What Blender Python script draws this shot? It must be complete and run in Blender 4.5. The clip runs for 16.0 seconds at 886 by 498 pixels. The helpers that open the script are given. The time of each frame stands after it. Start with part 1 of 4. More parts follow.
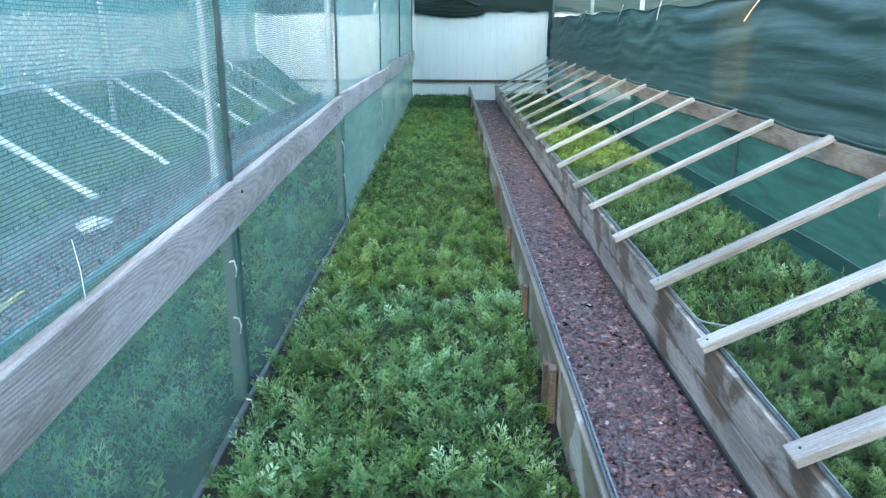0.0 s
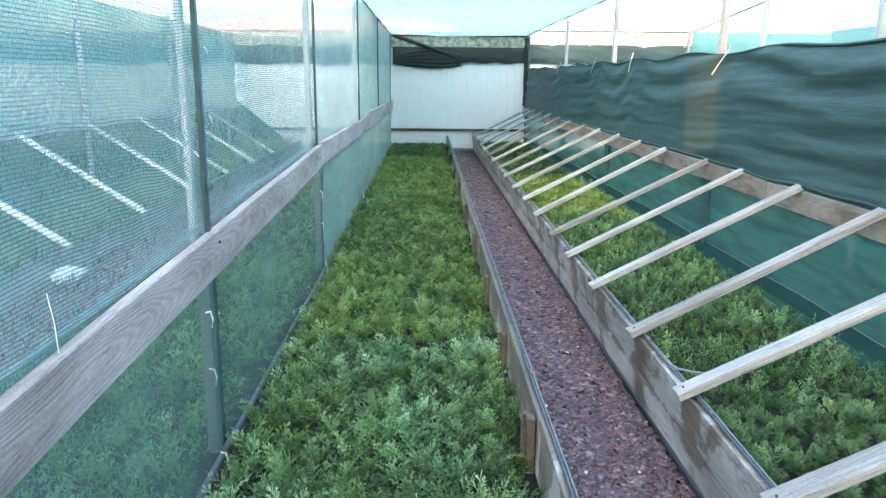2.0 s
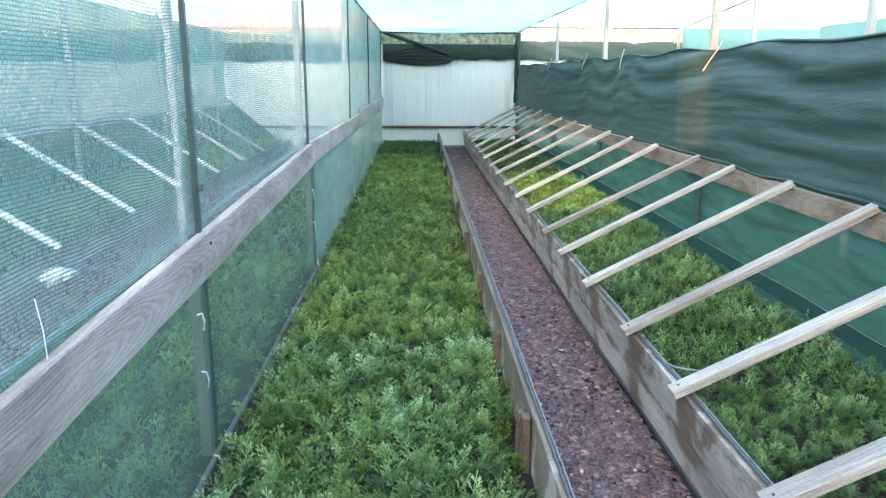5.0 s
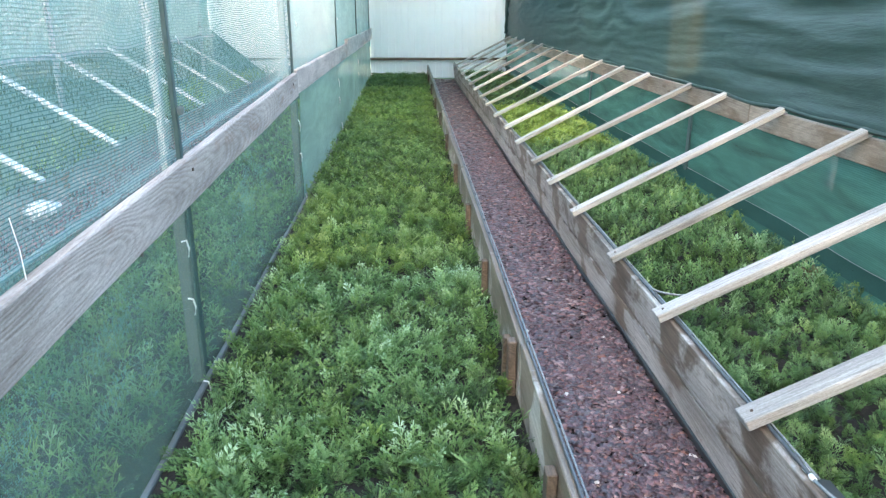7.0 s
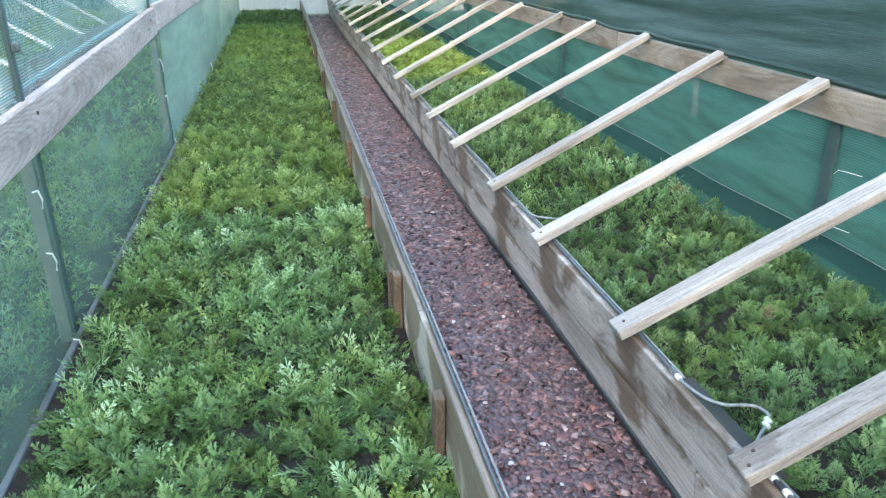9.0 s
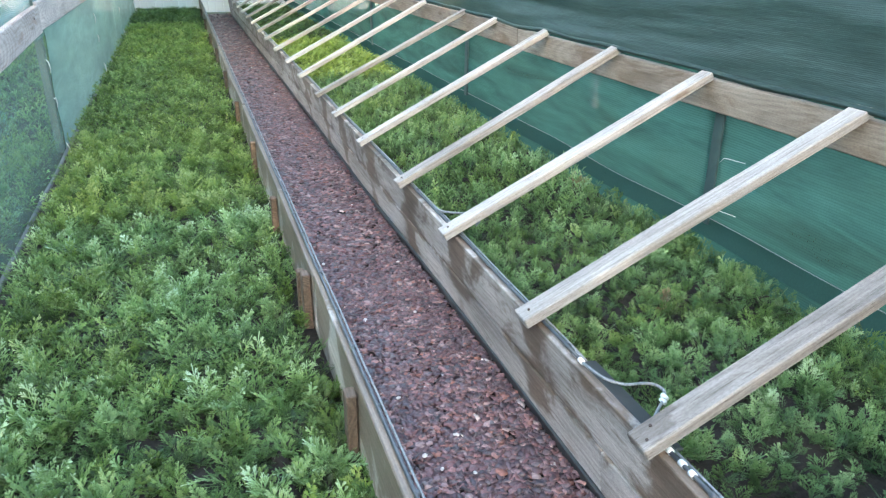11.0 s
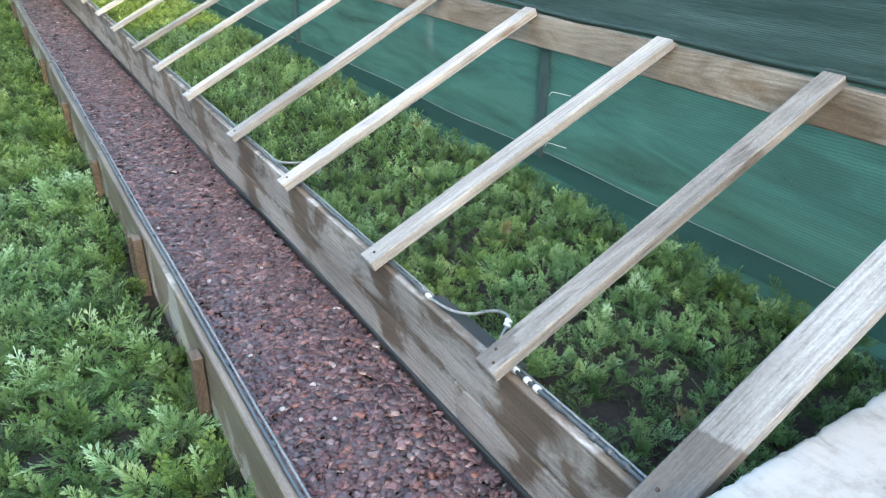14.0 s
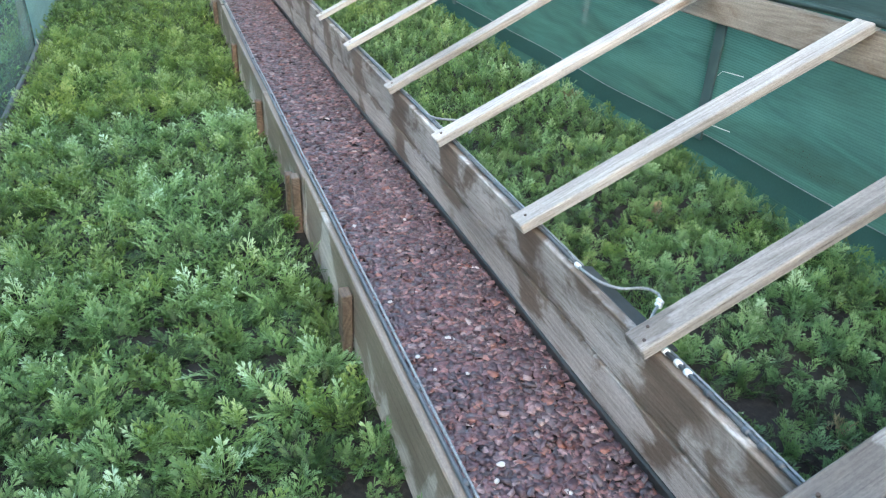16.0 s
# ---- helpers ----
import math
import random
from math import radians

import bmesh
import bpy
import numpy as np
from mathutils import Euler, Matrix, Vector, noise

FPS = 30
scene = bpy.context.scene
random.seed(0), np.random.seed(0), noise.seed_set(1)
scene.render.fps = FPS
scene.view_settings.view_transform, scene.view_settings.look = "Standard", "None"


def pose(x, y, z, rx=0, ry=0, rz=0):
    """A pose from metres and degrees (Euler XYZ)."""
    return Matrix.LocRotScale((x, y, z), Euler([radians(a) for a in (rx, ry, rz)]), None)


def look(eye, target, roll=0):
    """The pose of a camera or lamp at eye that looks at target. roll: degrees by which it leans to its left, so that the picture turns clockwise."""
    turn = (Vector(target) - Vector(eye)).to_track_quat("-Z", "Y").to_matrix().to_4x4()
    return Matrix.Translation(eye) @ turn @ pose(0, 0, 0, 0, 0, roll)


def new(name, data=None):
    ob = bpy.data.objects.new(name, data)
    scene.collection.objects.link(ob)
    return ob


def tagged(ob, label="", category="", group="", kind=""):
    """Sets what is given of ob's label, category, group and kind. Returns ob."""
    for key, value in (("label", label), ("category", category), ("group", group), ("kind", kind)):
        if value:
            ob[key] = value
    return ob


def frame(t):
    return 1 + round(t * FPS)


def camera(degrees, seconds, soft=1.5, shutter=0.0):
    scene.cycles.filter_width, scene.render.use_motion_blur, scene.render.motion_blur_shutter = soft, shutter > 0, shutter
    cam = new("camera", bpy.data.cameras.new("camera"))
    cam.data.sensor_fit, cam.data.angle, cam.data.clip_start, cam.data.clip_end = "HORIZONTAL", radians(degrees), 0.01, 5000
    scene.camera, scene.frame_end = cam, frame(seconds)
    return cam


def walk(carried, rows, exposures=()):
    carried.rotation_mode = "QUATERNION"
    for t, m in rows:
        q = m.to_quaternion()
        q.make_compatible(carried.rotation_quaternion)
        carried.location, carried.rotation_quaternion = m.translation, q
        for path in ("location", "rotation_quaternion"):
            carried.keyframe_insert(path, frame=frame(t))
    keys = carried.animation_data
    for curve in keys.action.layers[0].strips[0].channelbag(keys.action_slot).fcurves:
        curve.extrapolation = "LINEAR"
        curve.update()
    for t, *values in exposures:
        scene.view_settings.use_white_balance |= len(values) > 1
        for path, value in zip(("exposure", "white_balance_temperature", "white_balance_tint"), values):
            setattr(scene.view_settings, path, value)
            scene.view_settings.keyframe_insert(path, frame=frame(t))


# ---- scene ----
cam = camera(63.0, 16.0, soft=1.3)
PATH = [
    (0, (0.223, 1.272, 1.254), (0.208, 3.187, 0.676), 0.3),
    (0.5, (0.222, 1.267, 1.259), (0.214, 3.191, 0.712), 0.4),
    (1, (0.222, 1.261, 1.26), (0.235, 3.194, 0.745), 0.5),
    (1.5, (0.225, 1.258, 1.266), (0.251, 3.199, 0.782), 0.5),
    (2, (0.227, 1.259, 1.268), (0.27, 3.206, 0.814), 0.5),
    (2.5, (0.228, 1.264, 1.268), (0.309, 3.211, 0.817), 0.2),
    (3, (0.219, 1.283, 1.266), (0.33, 3.214, 0.758), 0.7),
    (3.5, (0.219, 1.281, 1.275), (0.312, 3.227, 0.822), 0.6),
    (6, (0.226, 1.275, 1.261), (0.29, 3.212, 0.768), 0.2),
    (6.5, (0.23, 1.276, 1.249), (0.302, 3.199, 0.704), 0.3),
    (7, (0.239, 1.279, 1.236), (0.327, 3.175, 0.606), 0.1),
    (7.5, (0.247, 1.283, 1.224), (0.372, 3.154, 0.528), -0.2),
    (8, (0.253, 1.286, 1.219), (0.476, 3.132, 0.482), -0.0),
    (8.5, (0.258, 1.288, 1.214), (0.555, 3.109, 0.443), -0.0),
    (9, (0.269, 1.283, 1.208), (0.649, 3.084, 0.426), -0.1),
    (11.5, (0.294, 1.262, 1.205), (0.952, 2.976, 0.412), 0.4),
    (12, (0.3, 1.261, 1.201), (1.024, 2.941, 0.392), 0.2),
    (12.5, (0.308, 1.26, 1.194), (1.097, 2.899, 0.362), 0.2),
    (13, (0.313, 1.257, 1.189), (1.16, 2.853, 0.333), 0.3),
    (13.5, (0.314, 1.249, 1.186), (1.21, 2.806, 0.306), 0.6),
    (14, (0.318, 1.248, 1.18), (1.258, 2.767, 0.281), 0.8),
    (14.5, (0.316, 1.256, 1.166), (1.28, 2.745, 0.243), 1.8),
    (15, (0.305, 1.268, 1.163), (1.106, 2.827, 0.199), 1.7),
    (15.5, (0.293, 1.279, 1.154), (1.001, 2.89, 0.203), 2.1),
    (16, (0.239, 1.282, 1.151), (0.881, 2.905, 0.175), 3.0),
]
EXPOSURES = [(0, 3.19, 5850, 2), (1.5, 3.17, 6100, 4), (3.5, 3.20, 6500, 5), (6, 3.22, 6650, 7), (7.5, 3.49, 6750, 8), (9, 3.55, 6800, 8), (11.5, 3.50, 6850, 8), (14.5, 3.46, 7000, 8), (16, 3.48, 6850, 8)]
walk(cam, [(t, look(eye, target, roll)) for t, eye, target, roll in PATH], EXPOSURES)

# ---- world, sun, exposure ----
world = bpy.data.worlds.new("world")
scene.world = world
world.use_nodes = True
wn = world.node_tree
sky = wn.nodes.new("ShaderNodeTexSky")
sky.sky_type, sky.sun_disc = "NISHITA", False
sky.sun_elevation, sky.sun_rotation = radians(14), radians(195)
sky.air_density, sky.dust_density, sky.ozone_density = 1.0, 3.0, 1.0
wn.links.new(sky.outputs[0], wn.nodes["Background"].inputs[0])
wn.nodes["Background"].inputs[1].default_value = 0.15
sun = new("sun", bpy.data.lights.new("sun", "SUN"))
sun.data.energy, sun.data.angle, sun.data.color = 4.8, radians(0.16), (1.0, 0.40, 0.14)
SUN_DIR = Vector((math.sin(radians(195)) * math.cos(radians(14)), math.cos(radians(195)) * math.cos(radians(14)), math.sin(radians(14))))
sun.matrix_world = SUN_DIR.to_track_quat("Z", "Y").to_matrix().to_4x4()

# ---- materials ----


def nodes_of(name):
    m = bpy.data.materials.new(name)
    m.use_nodes = True
    nt = m.node_tree
    return m, nt, nt.nodes["Principled BSDF"]


def add(nt, kind, **inputs):
    n = nt.nodes.new("ShaderNode" + kind)
    for k, v in inputs.items():
        n.inputs[k.replace("_", " ")].default_value = v
    return n


def ramp(nt, fac, stops):
    r = nt.nodes.new("ShaderNodeValToRGB")
    e = r.color_ramp.elements
    while len(e) < len(stops):
        e.new(0.5)
    for el, (p, c) in zip(e, stops):
        el.position, el.color = p, (*c, 1) if len(c) == 3 else c
    nt.links.new(fac, r.inputs[0])
    return r.outputs[0]


def mixed(nt, fac, a, b, kind="MIX"):
    n = nt.nodes.new("ShaderNodeMix")
    n.data_type, n.blend_type = "RGBA", kind
    for sock, v in ((n.inputs[0], fac), (n.inputs[6], a), (n.inputs[7], b)):
        if isinstance(v, (float, int)):
            sock.default_value = v
        elif isinstance(v, tuple):
            sock.default_value = (*v, 1)
        else:
            nt.links.new(v, sock)
    return n.outputs[2]


def coords(nt, scale=(1, 1, 1), jitter=False, geo=False):
    """Object coordinates, scaled; jitter shifts them from object to object."""
    if geo:
        out = nt.nodes.new("ShaderNodeNewGeometry").outputs["Position"]
    else:
        out = nt.nodes.new("ShaderNodeTexCoord").outputs["Object"]
    mp = nt.nodes.new("ShaderNodeMapping")
    mp.inputs["Scale"].default_value = scale
    nt.links.new(out, mp.inputs[0])
    if jitter:
        info = nt.nodes.new("ShaderNodeObjectInfo")
        v = nt.nodes.new("ShaderNodeVectorMath")
        v.operation = "SCALE"
        v.inputs[0].default_value = (17.0, 31.0, 23.0)
        nt.links.new(info.outputs["Random"], v.inputs["Scale"])
        nt.links.new(v.outputs[0], mp.inputs["Location"])
    return mp.outputs[0]


def noise_tex(nt, vec, scale, detail=4.0, rough=0.55, distort=0.0):
    n = add(nt, "TexNoise", Scale=scale, Detail=detail, Roughness=rough, Distortion=distort)
    nt.links.new(vec, n.inputs["Vector"])
    return n.outputs[0]


def bump(nt, bsdf, height, strength, distance):
    b = add(nt, "Bump", Strength=strength, Distance=distance)
    nt.links.new(height, b.inputs["Height"])
    nt.links.new(b.outputs[0], bsdf.inputs["Normal"])


def wood(name, dark, mid, light, stain=None, stain_amount=0.0, rough=0.8, figure=(7, 0.55, 7), lines=38.0, figure_mix=0.35, tints=((0.85, 0.84, 0.83), (1.12, 1.12, 1.12)), stain_size=(2.0, 2.4, 8.0), soft=0.02, drip=0.0, flecks=0.0, feet=(), wet_end=0.0, rings=None):
    """Weathered timber with the grain along the object's y: figured growth lines, fine fibres, knots and stains."""
    m, nt, b = nodes_of(name)
    n1 = noise_tex(nt, coords(nt, figure, jitter=True), 1.0, 2.0, 0.3, 0.5)
    mul = nt.nodes.new("ShaderNodeMath")
    mul.operation = "MULTIPLY"
    nt.links.new(n1, mul.inputs[0])
    mul.inputs[1].default_value = lines * 3.0
    sine = nt.nodes.new("ShaderNodeMath")
    sine.operation = "SINE"
    nt.links.new(mul.outputs[0], sine.inputs[0])
    half = nt.nodes.new("ShaderNodeMath")
    half.operation = "MULTIPLY_ADD"
    half.inputs[1].default_value, half.inputs[2].default_value = 0.5, 0.5
    nt.links.new(sine.outputs[0], half.inputs[0])
    if rings:
        tilt, depth, lift, pitch = rings
        sep = nt.nodes.new("ShaderNodeSeparateXYZ")
        nt.links.new(nt.nodes.new("ShaderNodeTexCoord").outputs["Object"], sep.inputs[0])
        wob = noise_tex(nt, coords(nt, (2, 1.6, 2)), 1.0, 2.0, 0.4)

        def madd(a, k, c):
            n = nt.nodes.new("ShaderNodeMath")
            n.operation = "MULTIPLY_ADD"
            nt.links.new(a, n.inputs[0])
            n.inputs[1].default_value = k
            if isinstance(c, float):
                n.inputs[2].default_value = c
            else:
                nt.links.new(c, n.inputs[2])
            return n.outputs[0]
        across = madd(wob, 0.07, madd(sep.outputs["Y"], tilt, madd(sep.outputs["X"], 1.0, depth - 0.035)))
        high = madd(wob, 0.05, madd(sep.outputs["Z"], 1.0, lift - 0.025))
        both = nt.nodes.new("ShaderNodeCombineXYZ")
        nt.links.new(across, both.inputs[0])
        nt.links.new(high, both.inputs[1])
        far = nt.nodes.new("ShaderNodeVectorMath")
        far.operation = "LENGTH"
        nt.links.new(both.outputs[0], far.inputs[0])
        nt.links.new(madd(far.outputs["Value"], 6.283 / pitch, 0.0), sine.inputs[0])
    fine = noise_tex(nt, coords(nt, (140, 3.6, 140), jitter=True), 1.0, 6.0, 0.72)
    grit = noise_tex(nt, coords(nt, (1, 0.45, 1), jitter=True), 260.0, 4.0, 0.7)
    big = noise_tex(nt, coords(nt, (6, 1.7, 6), jitter=True), 1.0, 4.0)
    base = ramp(nt, fine, [(0.28, dark), (0.5, mid), (0.72, light)])
    base = mixed(nt, figure_mix, base, ramp(nt, half.outputs[0], [(0.0, dark), (0.45, mid), (1.0, light)]))
    base = mixed(nt, 1.0, base, ramp(nt, big, [(0.3, (0.62, 0.60, 0.58)), (0.7, (1.24, 1.24, 1.24))]), "MULTIPLY")
    base = mixed(nt, 1.0, base, ramp(nt, grit, [(0.34, (0.82, 0.81, 0.80)), (0.62, (1.1, 1.1, 1.1))]), "MULTIPLY")
    vor = add(nt, "TexVoronoi", Scale=1.0, Randomness=1.0)
    nt.links.new(coords(nt, (9, 1.9, 9), jitter=True), vor.inputs["Vector"])
    base = mixed(nt, ramp(nt, vor.outputs["Distance"], [(0.05, (0.85, 0.85, 0.85)), (0.13, (0, 0, 0))]), base, mixed(nt, 1.0, base, (0.42, 0.33, 0.26), "MULTIPLY"))
    info = nt.nodes.new("ShaderNodeObjectInfo")
    base = mixed(nt, 1.0, base, ramp(nt, info.outputs["Random"], [(0.0, tints[0]), (1.0, tints[1])]), "MULTIPLY")
    roughness = None
    if stain:
        mask = noise_tex(nt, coords(nt, stain_size, jitter=not feet, geo=bool(feet)), 1.0, 5.0, 0.6, 1.2)
        if drip:
            sep = nt.nodes.new("ShaderNodeSeparateXYZ")
            nt.links.new(coords(nt, geo=bool(feet)), sep.inputs[0])
            up = nt.nodes.new("ShaderNodeMath")
            up.operation = "MULTIPLY_ADD"
            up.inputs[1].default_value = drip
            nt.links.new(sep.outputs["Z"], up.inputs[0])
            nt.links.new(mask, up.inputs[2])
            mask = up.outputs[0]
        if wet_end:
            sep = nt.nodes.new("ShaderNodeSeparateXYZ")
            nt.links.new(nt.nodes.new("ShaderNodeTexCoord").outputs["Object"], sep.inputs[0])
            near = nt.nodes.new("ShaderNodeMapRange")
            for k, v in enumerate((wet_end - 0.05, wet_end + 0.05, 0.45, -0.25)):
                near.inputs[k + 1].default_value = v
            nt.links.new(sep.outputs["Y"], near.inputs[0])
            plus = nt.nodes.new("ShaderNodeMath")
            nt.links.new(mask, plus.inputs[0])
            nt.links.new(near.outputs[0], plus.inputs[1])
            mask = plus.outputs[0]
        for y in feet + ((None,) if feet else ()):
            sep = nt.nodes.new("ShaderNodeSeparateXYZ")
            nt.links.new(coords(nt, geo=True), sep.inputs[0])
            away = nt.nodes.new("ShaderNodeMath")
            away.operation = "SUBTRACT"
            nt.links.new(sep.outputs["Y" if y else "Z"], away.inputs[0])
            away.inputs[1].default_value = y or 0.150
            size = nt.nodes.new("ShaderNodeMath")
            size.operation = "ABSOLUTE"
            nt.links.new(away.outputs[0], size.inputs[0])
            near = nt.nodes.new("ShaderNodeMapRange")
            near.interpolation_type = "SMOOTHSTEP"
            for k, v in enumerate((0.0, 0.13, 0.23, 0.0) if y else (0.0, 0.03, 0.13, 0.0)):
                near.inputs[k + 1].default_value = v
            nt.links.new(size.outputs[0], near.inputs[0])
            plus = nt.nodes.new("ShaderNodeMath")
            nt.links.new(mask, plus.inputs[0])
            nt.links.new(near.outputs[0], plus.inputs[1])
            mask = plus.outputs[0]
        cut = ramp(nt, mask, [(0.60 - soft - stain_amount, (0, 0, 0)), (0.60 + soft - stain_amount, (1, 1, 1))])
        base = mixed(nt, cut, base, mixed(nt, 1.0, base, stain, "MULTIPLY"))
        roughness = ramp(nt, cut, [(0.0, (rough, rough, rough)), (1.0, (rough * 0.7, rough * 0.7, rough * 0.7))])
    if flecks:
        spot = noise_tex(nt, coords(nt, (150, 9, 150), jitter=True), 1.0, 5.0, 0.7)
        base = mixed(nt, ramp(nt, spot, [(0.55, (0, 0, 0)), (0.66, (flecks, flecks, flecks))]), base, mixed(nt, 1.0, base, (0.45, 0.41, 0.37), "MULTIPLY"))
    nt.links.new(base, b.inputs["Base Color"])
    b.inputs["Roughness"].default_value = rough
    if roughness:
        nt.links.new(roughness, b.inputs["Roughness"])
    bump(nt, b, mixed(nt, 0.4, fine, half.outputs[0]), 0.35, 0.003)
    return m


PLANK = wood("weathered_plank", (0.32, 0.30, 0.28), (0.50, 0.475, 0.45), (0.68, 0.655, 0.63), (0.40, 0.335, 0.275), -0.12, figure_mix=0.25, stain_size=(5.0, 4.0, 7.0), soft=0.06, drip=0.72, flecks=0.6, feet=(1.50, 1.78, 2.13, 2.73, 3.34, 3.90, 4.55, 5.19, 5.75, 6.45))
EDGE_WOOD = wood("edging_plank", (0.35, 0.325, 0.30), (0.50, 0.475, 0.445), (0.62, 0.595, 0.565), (0.50, 0.44, 0.385), 0.10, figure_mix=0.15, stain_size=(2.6, 3.2, 3.4), soft=0.03, drip=1.1, flecks=0.4)
BEAM_WOOD = wood("grey_beam", (0.36, 0.28, 0.245), (0.61, 0.515, 0.475), (0.72, 0.645, 0.605), (0.78, 0.62, 0.53), -0.03, rings=(0.075, 0.02, 0.01, 0.0066), figure_mix=0.28, soft=0.05, flecks=0.5)
REAR_WOOD = wood("brown_board", (0.20, 0.162, 0.125), (0.315, 0.262, 0.21), (0.42, 0.36, 0.30), (0.62, 0.53, 0.45), 0.02, figure_mix=0.2, rings=(0.05, 0.05, 0.02, 0.0085), soft=0.07)
LATH_WOOD = wood("pale_lath", (0.25, 0.24, 0.225), (0.46, 0.45, 0.432), (0.66, 0.652, 0.632), tints=((0.68, 0.665, 0.65), (1.06, 1.06, 1.06)), figure_mix=0.12, flecks=0.6)
BAY_LATH = wood("white_lath", (0.62, 0.61, 0.59), (0.78, 0.78, 0.77), (0.86, 0.86, 0.86), figure_mix=0.1)
STAKE_WOOD = wood("stake_wood", (0.095, 0.072, 0.056), (0.17, 0.132, 0.102), (0.25, 0.20, 0.165), tints=((0.75, 0.78, 0.8), (1.0, 0.88, 0.78)))
LATH_GREY = wood("grey_lath", (0.18, 0.17, 0.158), (0.31, 0.295, 0.28), (0.45, 0.435, 0.42), (0.6, 0.56, 0.52), 0.0, tints=((0.85, 0.84, 0.82), (1.05, 1.05, 1.05)), figure_mix=0.25, stain_size=(5, 2, 5), flecks=0.9)
LATH_WET = wood("wet_ended_lath", (0.225, 0.22, 0.21), (0.35, 0.345, 0.335), (0.48, 0.475, 0.465), (0.50, 0.455, 0.41), 0.0, tints=((0.95, 0.95, 0.95), (1.0, 1.0, 1.0)), figure_mix=0.0, stain_size=(9, 5, 9), soft=0.03, flecks=0.7, wet_end=0.17)
POST_WOOD = wood("warm_post", (0.36, 0.31, 0.28), (0.48, 0.42, 0.385), (0.56, 0.50, 0.46))


def netting(name, thread, rib, cover, rib_cover, pitch, passing=0.45, patchy=0.12, hatch=0.3, wave=0.12, streaks=0.0):
    """Knitted shade net: open mesh between fine horizontal ribs; cover is the share of thread, passing the light that threads let through."""
    m, nt, b = nodes_of(name)
    nt.nodes.remove(b)
    out = nt.nodes["Material Output"]
    rows = add(nt, "TexWave", Scale=0.25 / pitch, Distortion=2.2, Detail=1.0)
    rows.inputs["Detail Scale"].default_value = 0.06
    rows.bands_direction = "Z"
    wob = add(nt, "TexNoise", Scale=1.0, Detail=2.0)
    nt.links.new(coords(nt, (1, 1.7, 1.4), geo=True), wob.inputs["Vector"])
    lift = nt.nodes.new("ShaderNodeVectorMath")
    lift.operation = "MULTIPLY_ADD"
    lift.inputs[1].default_value = (0, 0, wave)
    nt.links.new(wob.outputs["Color"], lift.inputs[0])
    nt.links.new(coords(nt, geo=True), lift.inputs[2])
    nt.links.new(lift.outputs[0], rows.inputs["Vector"])
    line = ramp(nt, rows.outputs[0], [(0.68, (0, 0, 0)), (0.92, (1, 1, 1))])
    knit = noise_tex(nt, coords(nt, (1, 190, 110), geo=True), 1.0, 1.0)
    big = noise_tex(nt, coords(nt, (1, 0.9, 1.5), geo=True), 1.0, 3.0, 0.6, 0.5)

    def sums(a, scale, offset, c=None):
        n = nt.nodes.new("ShaderNodeMath")
        n.operation = "MULTIPLY_ADD"
        nt.links.new(a, n.inputs[0])
        n.inputs[1].default_value, n.inputs[2].default_value = scale, offset
        if c:
            nt.links.new(c, n.inputs[2])
        return n
    share = sums(line, rib_cover, 0, sums(knit, hatch, 0, sums(big, patchy * 2, cover - patchy - hatch / 2).outputs[0]).outputs[0])
    share.use_clamp = True
    weave = mixed(nt, big, tuple(c * 0.72 for c in thread), tuple(min(1, c * 1.28) for c in thread))
    col = mixed(nt, line, weave, rib) if rib != thread else weave
    if streaks:
        # light and shade of wrinkles, painted into the thread colour as streaks
        wrinkle_shade = noise_tex(nt, coords(nt, (1, 1.6, 11), geo=True), 1.0, 4.0, 0.6, 0.8)
        lo, hi = 1 - streaks, 1 + streaks
        col = mixed(nt, 1.0, col, ramp(nt, wrinkle_shade, [(0.32, (lo, lo, lo)), (0.68, (hi, hi, hi))]), "MULTIPLY")
    dif = nt.nodes.new("ShaderNodeBsdfDiffuse")
    tra = nt.nodes.new("ShaderNodeBsdfTranslucent")
    nt.links.new(col, dif.inputs[0])
    nt.links.new(col, tra.inputs[0])
    both = add(nt, "MixShader", Fac=passing)
    nt.links.new(dif.outputs[0], both.inputs[1])
    nt.links.new(tra.outputs[0], both.inputs[2])
    hole = nt.nodes.new("ShaderNodeBsdfTransparent")
    mix = nt.nodes.new("ShaderNodeMixShader")
    nt.links.new(share.outputs[0], mix.inputs[0])
    nt.links.new(hole.outputs[0], mix.inputs[1])
    nt.links.new(both.outputs[0], mix.inputs[2])
    nt.links.new(mix.outputs[0], out.inputs["Surface"])
    return m


NET_UPPER = netting("upper_shade_net", (0.44, 0.65, 0.64), (0.08, 0.18, 0.18), 0.37, 0.38, 0.0064, hatch=0.45, wave=0.09)
NET_MIDDLE = netting("middle_shade_net", (0.40, 0.58, 0.57), (0.26, 0.42, 0.42), 0.56, 0.10, 0.0075, hatch=0.4, wave=0.14, streaks=0.06)
NET_OBLIQUE = netting("oblique_shade_net", (0.33, 0.50, 0.49), (0.26, 0.42, 0.41), 0.84, 0.08, 0.009, hatch=0.25, wave=0.14, streaks=0.08)
NET_LOWER = netting("lower_shade_net", (0.168, 0.305, 0.262), (0.125, 0.232, 0.20), 0.52, 0.05, 0.0042, hatch=0.20, streaks=0.12)
NET_LOW_OBLIQUE = netting("oblique_lower_net", (0.29, 0.45, 0.41), (0.22, 0.37, 0.335), 0.80, 0.05, 0.0042, hatch=0.2, streaks=0.1)
HEM_NET = netting("net_hem_roll", (0.42, 0.56, 0.57), (0.22, 0.34, 0.42), 0.7, 0.1, 0.005)
